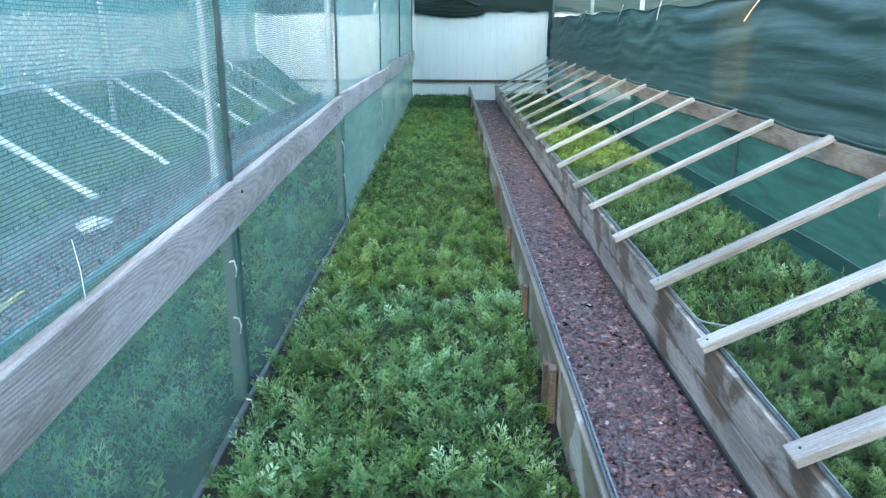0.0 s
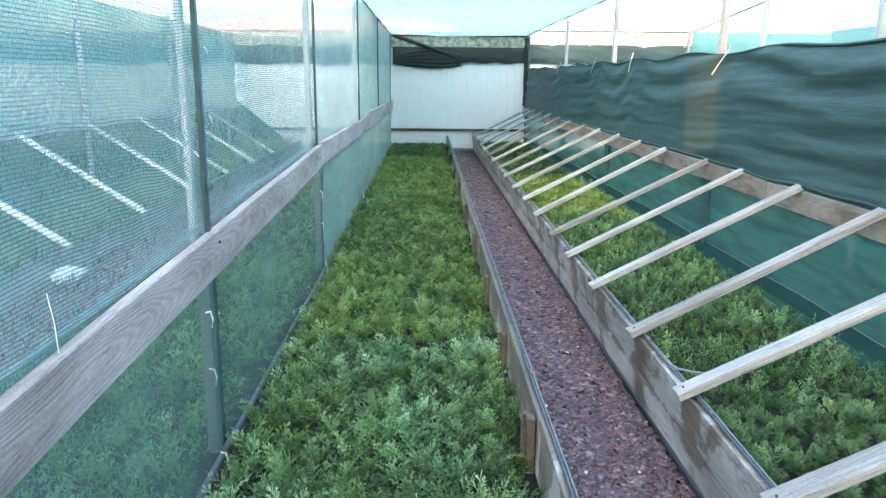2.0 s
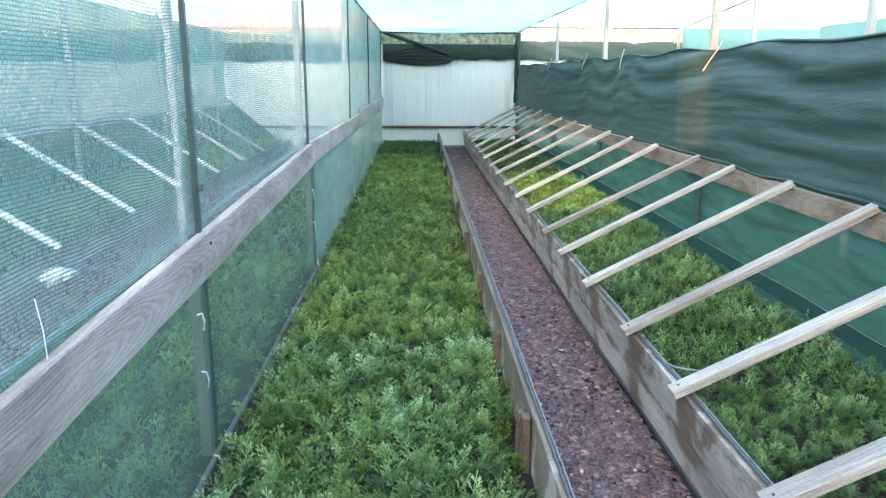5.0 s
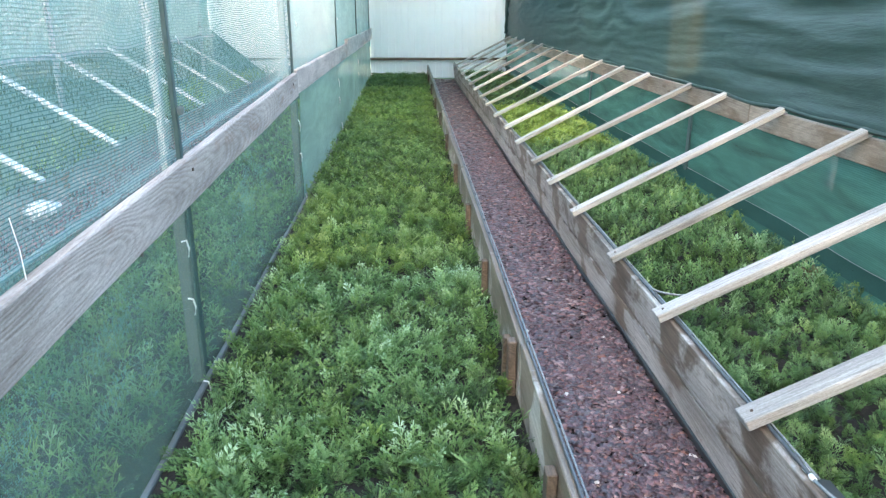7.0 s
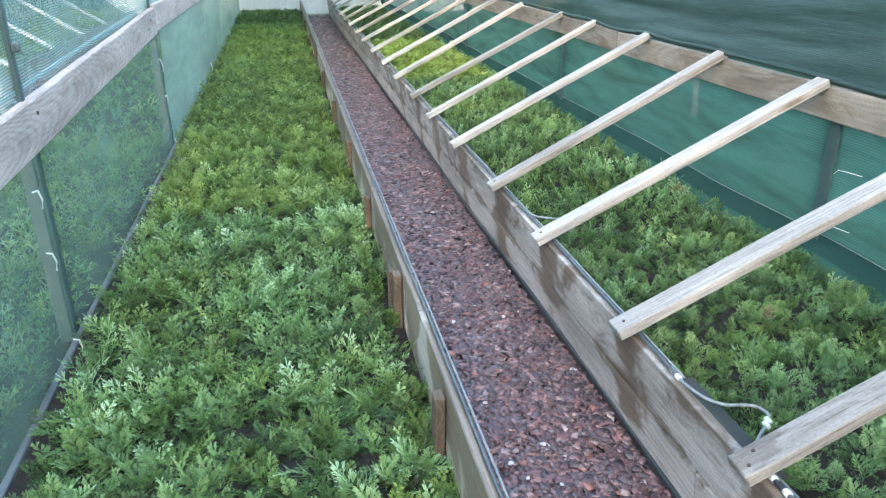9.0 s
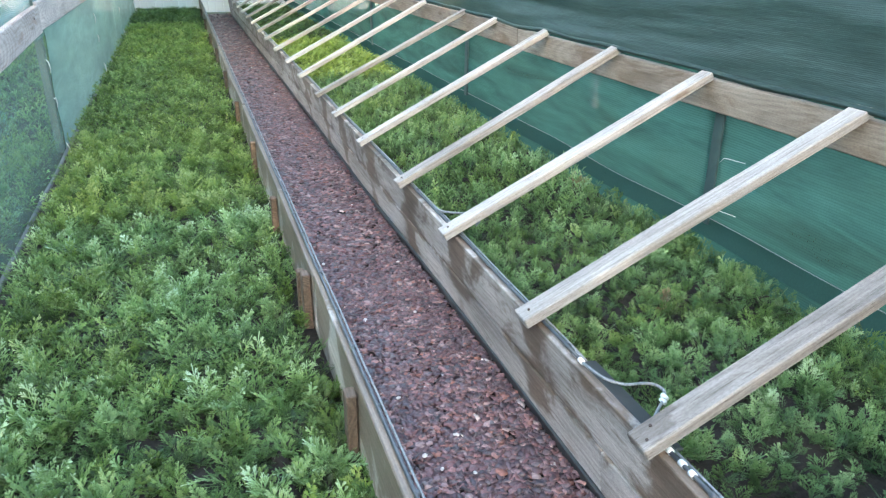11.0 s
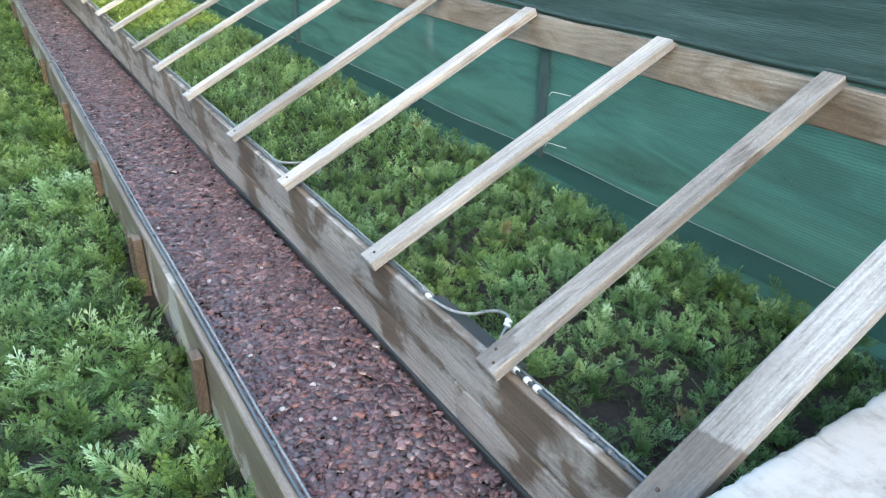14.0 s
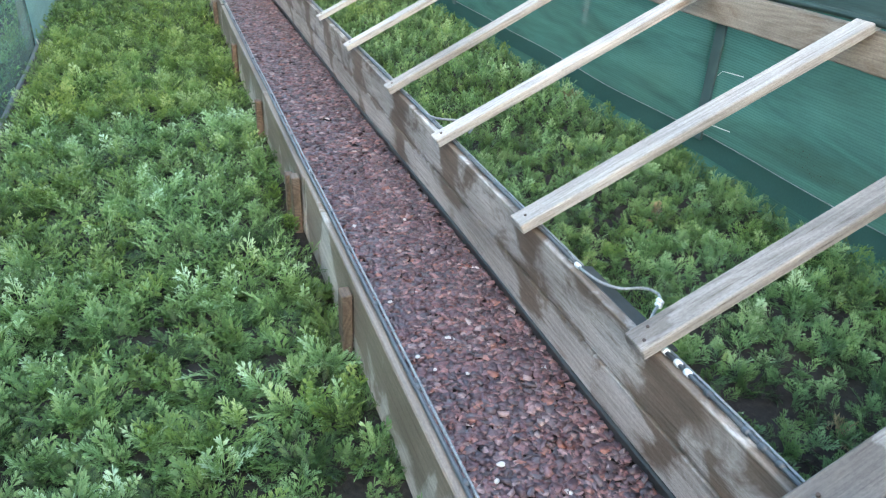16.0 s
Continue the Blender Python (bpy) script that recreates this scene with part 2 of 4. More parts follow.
NET_DEEP = netting("green_shade_net", (0.080, 0.208, 0.169), (0.058, 0.160, 0.132), 0.80, 0.06, 0.0068, patchy=0.15, hatch=0.22, wave=0.03, streaks=0.28)
NET_BAY = netting("dark_green_bay_net", (0.05, 0.125, 0.075), (0.04, 0.10, 0.065), 0.95, 0.03, 0.012, 0.2, 0.05, 0.1)
NET_SKIRT = netting("dark_net_skirt", (0.05, 0.125, 0.11), (0.05, 0.125, 0.11), 0.86, 0.0, 0.0075, hatch=0.25)
NET_ROOF = netting("teal_roof_net", (0.31, 0.61, 0.66), (0.245, 0.51, 0.56), 0.88, 0.03, 0.012, 0.51, 0.07, 0.25)
NET_FAR = netting("sheer_teal_net", (0.105, 0.26, 0.26), (0.085, 0.21, 0.21), 0.87, 0.05, 0.012, 0.30)
NET_EAST = netting("side_teal_net", (0.20, 0.42, 0.42), (0.15, 0.34, 0.34), 0.42, 0.05, 0.012, 0.32, 0.12)
NET_BACK = netting("far_teal_net", (0.24, 0.44, 0.43), (0.19, 0.37, 0.36), 0.93, 0.04, 0.02, 0.3, 0.05, 0.1)
NET_SIDE = netting("pale_teal_net", (0.26, 0.47, 0.48), (0.16, 0.34, 0.36), 0.62, 0.05, 0.012, 0.45)


def cloth(name, colour, thin=0.15):
    m, nt, b = nodes_of(name)
    v = coords(nt, (1, 1, 1), geo=True)
    rows = add(nt, "TexWave", Scale=60.0, Distortion=3.0, Detail=2.0)
    rows.bands_direction = "Z"
    nt.links.new(v, rows.inputs["Vector"])
    streak = noise_tex(nt, coords(nt, (7, 7, 95), geo=True), 1.0, 5.0, 0.68)
    big = noise_tex(nt, coords(nt, (1.2, 1.2, 2.2), geo=True), 1.0, 3.0)
    c = ramp(nt, streak, [(0.3, tuple(x * 0.75 for x in colour)), (0.7, tuple(x * 1.3 for x in colour))])
    c = mixed(nt, 0.5, c, mixed(nt, 1.0, c, ramp(nt, big, [(0.3, (0.7, 0.7, 0.7)), (0.7, (1.2, 1.2, 1.2))]), "MULTIPLY"))
    nt.links.new(c, b.inputs["Base Color"])
    b.inputs["Roughness"].default_value = 0.5
    crease = noise_tex(nt, coords(nt, (2.2, 2.2, 15), geo=True), 1.0, 4.0, 0.55, 0.8)
    bump(nt, b, mixed(nt, 0.55, mixed(nt, 0.85, rows.outputs[0], streak), crease), 0.6, 0.010)
    tra = nt.nodes.new("ShaderNodeBsdfTranslucent")
    nt.links.new(c, tra.inputs[0])
    mix = add(nt, "MixShader", Fac=thin)
    nt.links.new(b.outputs[0], mix.inputs[1])
    nt.links.new(tra.outputs[0], mix.inputs[2])
    nt.links.new(mix.outputs[0], nt.nodes["Material Output"].inputs["Surface"])
    return m


CURTAIN = cloth("dark_green_cloth", (0.038, 0.074, 0.064), 0.25)
FAR_CLOTH = cloth("faded_green_cloth", (0.030, 0.064, 0.064), 0.1)
DRAPE = cloth("grey_green_cloth", (0.032, 0.056, 0.048), 0.2)


def plain(name, colour, rough=0.5, metal=0.0, vary=0.25, scale=18.0):
    m, nt, b = nodes_of(name)
    n1 = noise_tex(nt, coords(nt, jitter=True), scale, 5.0, 0.6)
    c = ramp(nt, n1, [(0.25, tuple(x * (1 - vary) for x in colour)), (0.75, tuple(min(1, x * (1 + vary)) for x in colour))])
    nt.links.new(c, b.inputs["Base Color"])
    b.inputs["Roughness"].default_value, b.inputs["Metallic"].default_value = rough, metal
    bump(nt, b, n1, 0.15, 0.002)
    return m


SCREEN_GREY = plain("sun_screen_grey", (0.60, 0.60, 0.60), 0.85, 0.0, 0.1, 2.0)
FENCE_WHITE = plain("white_sheet_metal", (0.93, 0.95, 0.96), 0.42, 0.0, 0.03, 3.0)
STEEL = plain("galvanised_steel", (0.42, 0.44, 0.44), 0.55, 0.1, 0.12, 9.0)
# darkened copy of the post steel for the feet, also used for the bracket
POST_GREY = plain("dark_galvanised_steel", (0.11, 0.14, 0.14), 0.6, 0.1, 0.15, 9.0)
DARK_POST = plain("dark_green_post", (0.045, 0.085, 0.085), 0.6, 0.0, 0.2)
BLACK_PIPE = plain("grey_black_hose", (0.075, 0.085, 0.095), 0.38, 0.0, 0.35, 40.0)
BLUE_PIPE = plain("pale_grey_hose", (0.22, 0.245, 0.255), 0.38, 0.0, 0.55, 170.0)
GREY_BOARD = plain("grey_base_board", (0.11, 0.125, 0.125), 0.6, 0.0, 0.4, 7.0)
FILM = plain("black_film", (0.035, 0.04, 0.042), 0.4, 0.0, 0.4, 12.0)
WHITE_PLASTIC = plain("white_plastic", (0.82, 0.84, 0.84), 0.4, 0.0, 0.06)
STRING = plain("white_string", (0.80, 0.80, 0.77), 0.8, 0.0, 0.1)
RAG = plain("cream_strip", (0.74, 0.73, 0.70), 0.8, 0.0, 0.15)
YELLOW = plain("yellow_stick", (0.65, 0.55, 0.16), 0.6, 0.0, 0.15)
BRICK_WALL = plain("peach_render", (0.75, 0.52, 0.38), 0.85, 0.0, 0.12, 4.0)
ROOF_RED = plain("pale_red_roof", (0.62, 0.42, 0.36), 0.8, 0.0, 0.2, 6.0)
GLASS = plain("dark_pane", (0.05, 0.06, 0.07), 0.1, 0.0, 0.1)
NAIL = plain("rusty_nail", (0.10, 0.07, 0.055), 0.6, 0.6, 0.3)


def soil():
    m, nt, b = nodes_of("dark_soil")
    v = coords(nt, geo=True)
    n1, n2 = noise_tex(nt, v, 60.0, 6.0, 0.7), noise_tex(nt, v, 2.5, 4.0)
    c = ramp(nt, n1, [(0.3, (0.012, 0.010, 0.009)), (0.55, (0.028, 0.023, 0.020)), (0.8, (0.07, 0.06, 0.05))])
    c = mixed(nt, ramp(nt, n2, [(0.45, (0, 0, 0)), (0.7, (1, 1, 1))]), c, mixed(nt, 1.0, c, (0.75, 0.85, 0.6), "MULTIPLY"))
    nt.links.new(c, b.inputs["Base Color"])
    b.inputs["Roughness"].default_value = 0.95
    bump(nt, b, n1, 0.8, 0.015)
    return m


SOIL = soil()


def grassy():
    m, nt, b = nodes_of("rough_ground")
    v = coords(nt, geo=True)
    c = ramp(nt, noise_tex(nt, v, 9.0, 6.0, 0.7), [(0.3, (0.03, 0.045, 0.018)), (0.55, (0.06, 0.085, 0.03)), (0.8, (0.12, 0.11, 0.06))])
    nt.links.new(c, b.inputs["Base Color"])
    b.inputs["Roughness"].default_value = 0.95
    bump(nt, b, noise_tex(nt, v, 40.0), 0.7, 0.03)
    return m


GRASS = grassy()


def chips():
    m, nt, b = nodes_of("red_stone_chips")
    isl = nt.nodes.new("ShaderNodeNewGeometry").outputs["Random Per Island"]
    c = ramp(nt, isl, [(0.0, (0.045, 0.037, 0.042)), (0.10, (0.125, 0.066, 0.070)), (0.30, (0.078, 0.066, 0.076)), (0.52, (0.17, 0.086, 0.090)),
                       (0.70, (0.11, 0.098, 0.108)), (0.84, (0.25, 0.14, 0.14)), (0.90, (0.25, 0.11, 0.085)), (0.94, (0.30, 0.20, 0.20)), (0.9975, (0.33, 0.25, 0.235)), (1.0, (0.65, 0.62, 0.58))])
    n = noise_tex(nt, coords(nt, geo=True), 130.0, 4.0, 0.6)
    c = mixed(nt, 1.0, c, ramp(nt, n, [(0.3, (0.74, 0.73, 0.73)), (0.7, (1.50, 1.48, 1.48))]), "MULTIPLY")
    nt.links.new(c, b.inputs["Base Color"])
    b.inputs["Roughness"].default_value = 0.42
    bump(nt, b, n, 0.4, 0.002)
    return m


CHIPS = chips()


def foliage(name, dark, mid, light, tip=(0.30, 0.42, 0.30), thin=0.25):
    """Leaf colour by tint: each plant's own tone plus shade painted towards its base, with patches of older growth."""
    m, nt, b = nodes_of(name)
    at = nt.nodes.new("ShaderNodeAttribute")
    at.attribute_name = "tint"
    patch = noise_tex(nt, coords(nt, (1, 1, 0.2), geo=True), 4.5, 3.0, 0.6)
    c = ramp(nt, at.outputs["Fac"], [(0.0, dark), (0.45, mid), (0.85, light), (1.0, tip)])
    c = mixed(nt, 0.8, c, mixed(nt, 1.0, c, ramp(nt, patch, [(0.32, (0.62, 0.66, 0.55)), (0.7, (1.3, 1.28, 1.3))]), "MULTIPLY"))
    cool = nt.nodes.new("ShaderNodeAttribute")
    cool.attribute_name = "cool"
    c = mixed(nt, 1.0, c, ramp(nt, cool.outputs["Fac"], [(0.0, (1.0, 0.95, 0.68)), (0.45, (0.95, 0.97, 0.98)), (0.75, (1.05, 1.10, 1.25)), (1.0, (1.22, 1.24, 1.55))]), "MULTIPLY")
    nt.links.new(c, b.inputs["Base Color"])
    b.inputs["Roughness"].default_value = 0.42
    tra = nt.nodes.new("ShaderNodeBsdfTranslucent")
    nt.links.new(c, tra.inputs[0])
    mix = add(nt, "MixShader", Fac=thin)
    nt.links.new(b.outputs[0], mix.inputs[1])
    nt.links.new(tra.outputs[0], mix.inputs[2])
    nt.links.new(mix.outputs[0], nt.nodes["Material Output"].inputs["Surface"])
    return m


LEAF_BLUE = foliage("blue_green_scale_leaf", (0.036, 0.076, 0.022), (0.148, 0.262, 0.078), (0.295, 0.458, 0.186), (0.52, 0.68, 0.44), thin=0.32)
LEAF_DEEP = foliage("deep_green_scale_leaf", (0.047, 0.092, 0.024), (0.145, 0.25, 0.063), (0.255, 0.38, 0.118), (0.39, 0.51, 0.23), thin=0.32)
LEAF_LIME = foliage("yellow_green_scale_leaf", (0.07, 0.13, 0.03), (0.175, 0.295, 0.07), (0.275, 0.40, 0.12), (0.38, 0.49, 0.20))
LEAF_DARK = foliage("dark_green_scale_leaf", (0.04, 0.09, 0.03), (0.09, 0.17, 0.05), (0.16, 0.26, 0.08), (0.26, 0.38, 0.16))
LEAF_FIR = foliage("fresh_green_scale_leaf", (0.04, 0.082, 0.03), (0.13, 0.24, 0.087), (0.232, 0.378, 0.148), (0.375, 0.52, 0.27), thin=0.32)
LEAF_GOLD = foliage("golden_scale_leaf", (0.11, 0.18, 0.03), (0.25, 0.36, 0.07), (0.37, 0.48, 0.125), (0.48, 0.57, 0.22))
LEAF_TREE = foliage("hedge_leaf", (0.02, 0.035, 0.028), (0.035, 0.055, 0.04), (0.055, 0.08, 0.055), (0.09, 0.10, 0.08))

# ---- mesh helpers ----


def empty(name, place=(0, 0, 0), **tags):
    ob = new(name)
    ob.location = place
    ob.empty_display_size = 0.1
    return tagged(ob, **tags)


def part(name, bm, material, parent=None, label="", smooth=False):
    """Links a bmesh as one mesh object under a thing or a part."""
    me = bpy.data.meshes.new(name)
    bm.to_mesh(me)
    bm.free()
    me.materials.append(material)
    if smooth:
        me.polygons.foreach_set("use_smooth", [True] * len(me.polygons))
    ob = new(name, me)
    if parent:
        ob.parent = parent
    if label:
        ob["label"] = label
    return ob


def rough_box(size, bevel=0.003, cuts=0, warp=0.0, seed=0, axis=1):
    """A sawn timber, centred: bevelled, with cuts along its length and a slight warp."""
    bm = bmesh.new()
    bmesh.ops.create_cube(bm, size=1.0)
    bmesh.ops.scale(bm, vec=size, verts=bm.verts)
    if bevel:
        bmesh.ops.bevel(bm, geom=list(bm.edges), offset=bevel, segments=1, affect="EDGES")
    if cuts:
        ax = Vector((axis == 0, axis == 1, axis == 2))
        for k in range(1, cuts + 1):
            co = ax * (size[axis] * (k / (cuts + 1) - 0.5))
            bmesh.ops.bisect_plane(bm, geom=list(bm.verts) + list(bm.edges) + list(bm.faces), plane_co=co, plane_no=ax)
    if warp:
        for v in bm.verts:
            f = v.co[axis] * 1.3 + seed * 7.1
            off = Vector((noise.noise((f, 1.7, seed)), noise.noise((f, 5.2, seed)), noise.noise((f, 9.4, seed)))) * warp
            off[axis] = 0
            v.co += off
    return bm


def moved(bm, m):
    bmesh.ops.transform(bm, matrix=m, verts=bm.verts)
    return bm


def tube(points, radius, sides=6):
    """A round hose along points."""
    bm = bmesh.new()
    pts = [Vector(p) for p in points]
    rings = []
    for i, p in enumerate(pts):
        d = (pts[min(i + 1, len(pts) - 1)] - pts[max(i - 1, 0)]).normalized()
        q = d.to_track_quat("Z", "Y")
        rings.append([bm.verts.new(p + q @ Vector((radius * math.cos(a), radius * math.sin(a), 0))) for a in (2 * math.pi * k / sides for k in range(sides))])
    for a, b in zip(rings, rings[1:]):
        for k in range(sides):
            bm.faces.new((a[k], a[(k + 1) % sides], b[(k + 1) % sides], b[k]))
    bm.faces.new(rings[0][::-1])
    bm.faces.new(rings[-1])
    return bm


def sheet(across, up, place):
    """A grid sheet; place(u, v) gives the point for u, v from 0 to 1."""
    bm = bmesh.new()
    vs = [[bm.verts.new(place(i / across, j / up)) for j in range(up + 1)] for i in range(across + 1)]
    for i in range(across):
        for j in range(up):
            bm.faces.new((vs[i][j], vs[i + 1][j], vs[i + 1][j + 1], vs[i][j + 1]))
    return bm


def smooth_line(points, steps=8):
    """Points of a smooth curve through the given ones."""
    p = [Vector(points[0])] + [Vector(q) for q in points] + [Vector(points[-1])]
    out = []
    for i in range(1, len(p) - 2):
        for k in range(steps):
            t = k / steps
            a, b, c, d = p[i - 1], p[i], p[i + 1], p[i + 2]
            out.append(0.5 * (2 * b + (c - a) * t + (2 * a - 5 * b + 4 * c - d) * t * t + (3 * b - a - 3 * c + d) * t ** 3))
    out.append(p[-2])
    return out


def rough(y, z, seed):
    return noise.noise((y, z, seed))


# ---- ground, path, beds ----
FENCE_Y = 14.96
WALL_X = -0.455
EDGE_X = 0.60
FRONT_X = 1.08
REAR_X = 2.0


def flat(name, x0, x1, y0, y1, z, material, lumps=0.0, nx=1, ny=1, **tags):
    def place(u, v):
        x, y = x0 + (x1 - x0) * u, y0 + (y1 - y0) * v
        return (x, y, z + lumps * noise.noise((x * 9, y * 9, z)))
    return tagged(part(name, sheet(nx, ny, place), material, smooth=True), **tags)


flat("ground", -300, 300, -300, 300, -0.03, GRASS, label="rough grassy earth reaching out beyond the nursery", category="ground", kind="structure")
flat("soil_bed", WALL_X + 0.01, EDGE_X - 0.03, -0.6, FENCE_Y - 0.03, 0.06, SOIL, 0.012, 26, 300, label="dark moist soil of the cuttings bed", category="soil", kind="structure")
flat("soil_bed", FRONT_X + 0.03, REAR_X + 0.1, -0.6, FENCE_Y - 0.03, 0.12, SOIL, 0.012, 26, 300, label="dark moist soil under the slatted cold frame", category="soil", kind="structure")
flat("soil_bed", -1.47, WALL_X - 0.01, -0.6, FENCE_Y - 0.03, 0.05, SOIL, 0.012, 20, 160, label="dark soil of the neighbouring bed behind the net", category="soil", kind="structure")
flat("soil_bed", -3.26, -2.19, -0.6, FENCE_Y - 0.03, 0.08, SOIL, 0.012, 20, 160, label="dark soil under the neighbouring slatted frame", category="soil", kind="structure")
flat("path", EDGE_X - 0.01, FRONT_X + 0.01, -0.6, FENCE_Y - 0.03, -0.006, SOIL, 0.004, 10, 120, label="trodden earth under the red stone chips", category="path", kind="structure")
flat("path", -2.18, -1.47, -0.6, FENCE_Y - 0.03, -0.006, SOIL, 0.004, 10, 120, label="trodden earth of the neighbouring path", category="path", kind="structure")


def joined(name, verts, quads, material, tint=None, cool=None, **tags):
    """One mesh from arrays of places and four-cornered faces."""
    me = bpy.data.meshes.new(name)
    n, f = len(verts), len(quads)
    me.vertices.add(n)
    me.vertices.foreach_set("co", np.ascontiguousarray(verts, np.float32).ravel())
    me.loops.add(4 * f)
    me.loops.foreach_set("vertex_index", np.ascontiguousarray(quads, np.int32).ravel())
    me.polygons.add(f)
    me.polygons.foreach_set("loop_start", np.arange(0, 4 * f, 4, dtype=np.int32))
    for key, vals in (("tint", tint), ("cool", cool)):
        if vals is not None:
            a = me.attributes.new(key, "FLOAT", "POINT")
            a.data.foreach_set("value", np.ascontiguousarray(vals, np.float32))
    me.update(calc_edges=True)
    me.materials.append(material)
    return tagged(new(name, me), kind="stuff", **tags)


def turns(yaw, tilt, spin):
    """Rotation matrices: spin about z, tilt about x, then yaw about z."""
    def rz(a):
        c, s, o, l = np.cos(a), np.sin(a), np.zeros_like(a), np.ones_like(a)
        return np.stack([np.stack([c, -s, o], -1), np.stack([s, c, o], -1), np.stack([o, o, l], -1)], -2)
    def rx(a):
        c, s, o, l = np.cos(a), np.sin(a), np.zeros_like(a), np.ones_like(a)
        return np.stack([np.stack([l, o, o], -1), np.stack([o, c, -s], -1), np.stack([o, s, c], -1)], -2)
    return rz(yaw) @ rx(tilt) @ rz(spin)


CUBE = np.array([[-1, -1, -1], [1, -1, -1], [1, 1, -1], [-1, 1, -1], [-1, -1, 1], [1, -1, 1], [1, 1, 1], [-1, 1, 1]], float) / 2
CUBE_Q = np.array([[0, 3, 2, 1], [4, 5, 6, 7], [0, 1, 5, 4], [1, 2, 6, 5], [2, 3, 7, 6], [3, 0, 4, 7]])


def gravel(x0, x1, y0, y1, count, size, rng, layer=0.011):
    base = np.repeat(CUBE[None], count, 0) + rng.uniform(-0.31, 0.31, (count, 8, 3))
    base[:, 4:, :2] *= rng.uniform(0.7, 1.05, (count, 1, 1))
    s = rng.uniform(0.6, 1.35, (count, 1, 1)) * size
    base = base * s * np.stack([np.ones(count), rng.uniform(0.38, 0.85, count), rng.uniform(0.12, 0.25, count)], -1)[:, None]
    r = turns(rng.uniform(0, 6.28, count), rng.normal(0, 0.2, count), rng.uniform(0, 6.28, count))
    v = np.einsum("nij,nkj->nki", r, base)
    at = np.stack([rng.uniform(x0, x1, count), rng.uniform(y0, y1, count), rng.uniform(0.0, layer, count)], -1)
    v += at[:, None]
    q = CUBE_Q[None, 1:] + 8 * np.arange(count)[:, None, None]
    return v.reshape(-1, 3), q.reshape(-1, 4)


def together(*lots):
    vs, qs, base = [], [], 0
    for v, q in lots:
        vs.append(v)
        qs.append(q + base)
        base += len(v)
    return np.concatenate(vs), np.concatenate(qs)


RNG = np.random.default_rng(7)
joined("stone_chips", *together(gravel(EDGE_X + 0.01, FRONT_X - 0.015, 1.7, 4.0, 17500, 0.0186, RNG), gravel(EDGE_X + 0.01, FRONT_X - 0.015, 4.0, 7.5, 12000, 0.0225, RNG),
                                gravel(EDGE_X + 0.01, FRONT_X - 0.015, 7.5, 14.9, 8500, 0.035, RNG), gravel(EDGE_X + 0.01, FRONT_X - 0.015, -0.5, 1.6, 1500, 0.045, RNG)), CHIPS,
       label="damp dark red and purple stone chips on the narrow path", category="gravel")
joined("stone_chips", *gravel(-2.14, -1.49, 3.4, 14.9, 7500, 0.042, RNG), CHIPS, label="reddish stone chips on the neighbouring path", category="gravel")


# ---- cuttings ----
def spray(rng, length, side, levels, subs, leaf, droop=0.0):
    """A flat, fern-like spray along +z in the xz plane, as thin four-cornered leaflets; each row: base, tip, half width, tips' paleness."""
    rows = []
    droop = droop * rng.uniform(0.4, 1.4)
    bend = rng.uniform(-0.25, 0.25)
    def axis(t):
        return np.array([bend * length * t * t, -droop * length * t * t + 0.03 * length * math.sin(3 * t), length * t])
    for k in range(levels):
        rows.append((axis(k / levels), axis((k + 1) / levels), leaf * 0.45, 0.15))
    for k in range(1, levels + 1):
        t = k / (levels + 0.5)
        for s in (-1, 1):
            ln = side * length * (1.15 - 0.8 * t) * rng.uniform(0.75, 1.2)
            a = rng.uniform(0.5, 0.8)
            o = axis(t) - np.array([0, 0, rng.uniform(0, 0.09) * length])
            d = np.array([s * math.sin(a), rng.uniform(-0.2, 0.2) - droop * t, math.cos(a)])
            rows.append((o, o + d * ln, leaf * 0.5, 0.45))
            for m in range(1, subs + 1):
                u = m / (subs + 0.6)
                p = o + d * ln * u
                for s2 in (-1, 1):
                    b = a + s2 * rng.uniform(0.32, 0.5)
                    e = np.array([s * math.sin(b), rng.uniform(-0.25, 0.25) - droop * t, math.cos(b)])
                    rows.append((p, p + e * (ln * (0.62 - 0.2 * (droop > 0)) * (1.15 - 0.8 * u) * rng.uniform(0.75, 1.3) + 0.003), leaf * 0.5, 0.3 + 0.35 * u))
    rows.append((axis(0.88), axis(1.14), leaf * 0.5, 0.7))
    return rows


def plant(rng, sprays, length, side, levels, subs, leaf, lean, twist=0.5, droop=0.0, rise=0.0):
    verts, grow = [], []
    for k in range(sprays):
        rows = spray(rng, length * rng.uniform(0.65, 1.15), side, levels, subs, leaf, droop)
        yaw, tilt = 6.283 * (k + rng.uniform(0, 0.8)) / sprays * (3.6 if rise else 1), rng.uniform(*lean) * (1 - 0.6 * k / sprays * (rise > 0))
        m = turns(np.array(yaw), np.array(tilt), np.array(rng.normal(0, twist)))
        shift = np.array([rng.uniform(-1, 1), rng.uniform(-1, 1), 0]) * length * (0.05 if rise else 0.14) + np.array([0, 0, rise * length * k / sprays])
        own = rng.uniform(-0.14, 0.10)
        for a, b, w, pale in rows:
            d = b - a
            n = np.cross(d, (rng.uniform(-0.4, 0.4), 1, rng.uniform(-0.2, 0.2)))
            n = n / (np.linalg.norm(n) + 1e-9) * w
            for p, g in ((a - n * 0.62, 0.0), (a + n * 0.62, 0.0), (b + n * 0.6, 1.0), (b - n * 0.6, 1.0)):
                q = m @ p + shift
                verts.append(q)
                # tint drops towards the base as shade painted into the leaf; tips paler
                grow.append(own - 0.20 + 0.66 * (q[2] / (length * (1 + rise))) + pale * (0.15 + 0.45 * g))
    return np.array(verts), np.array(grow)


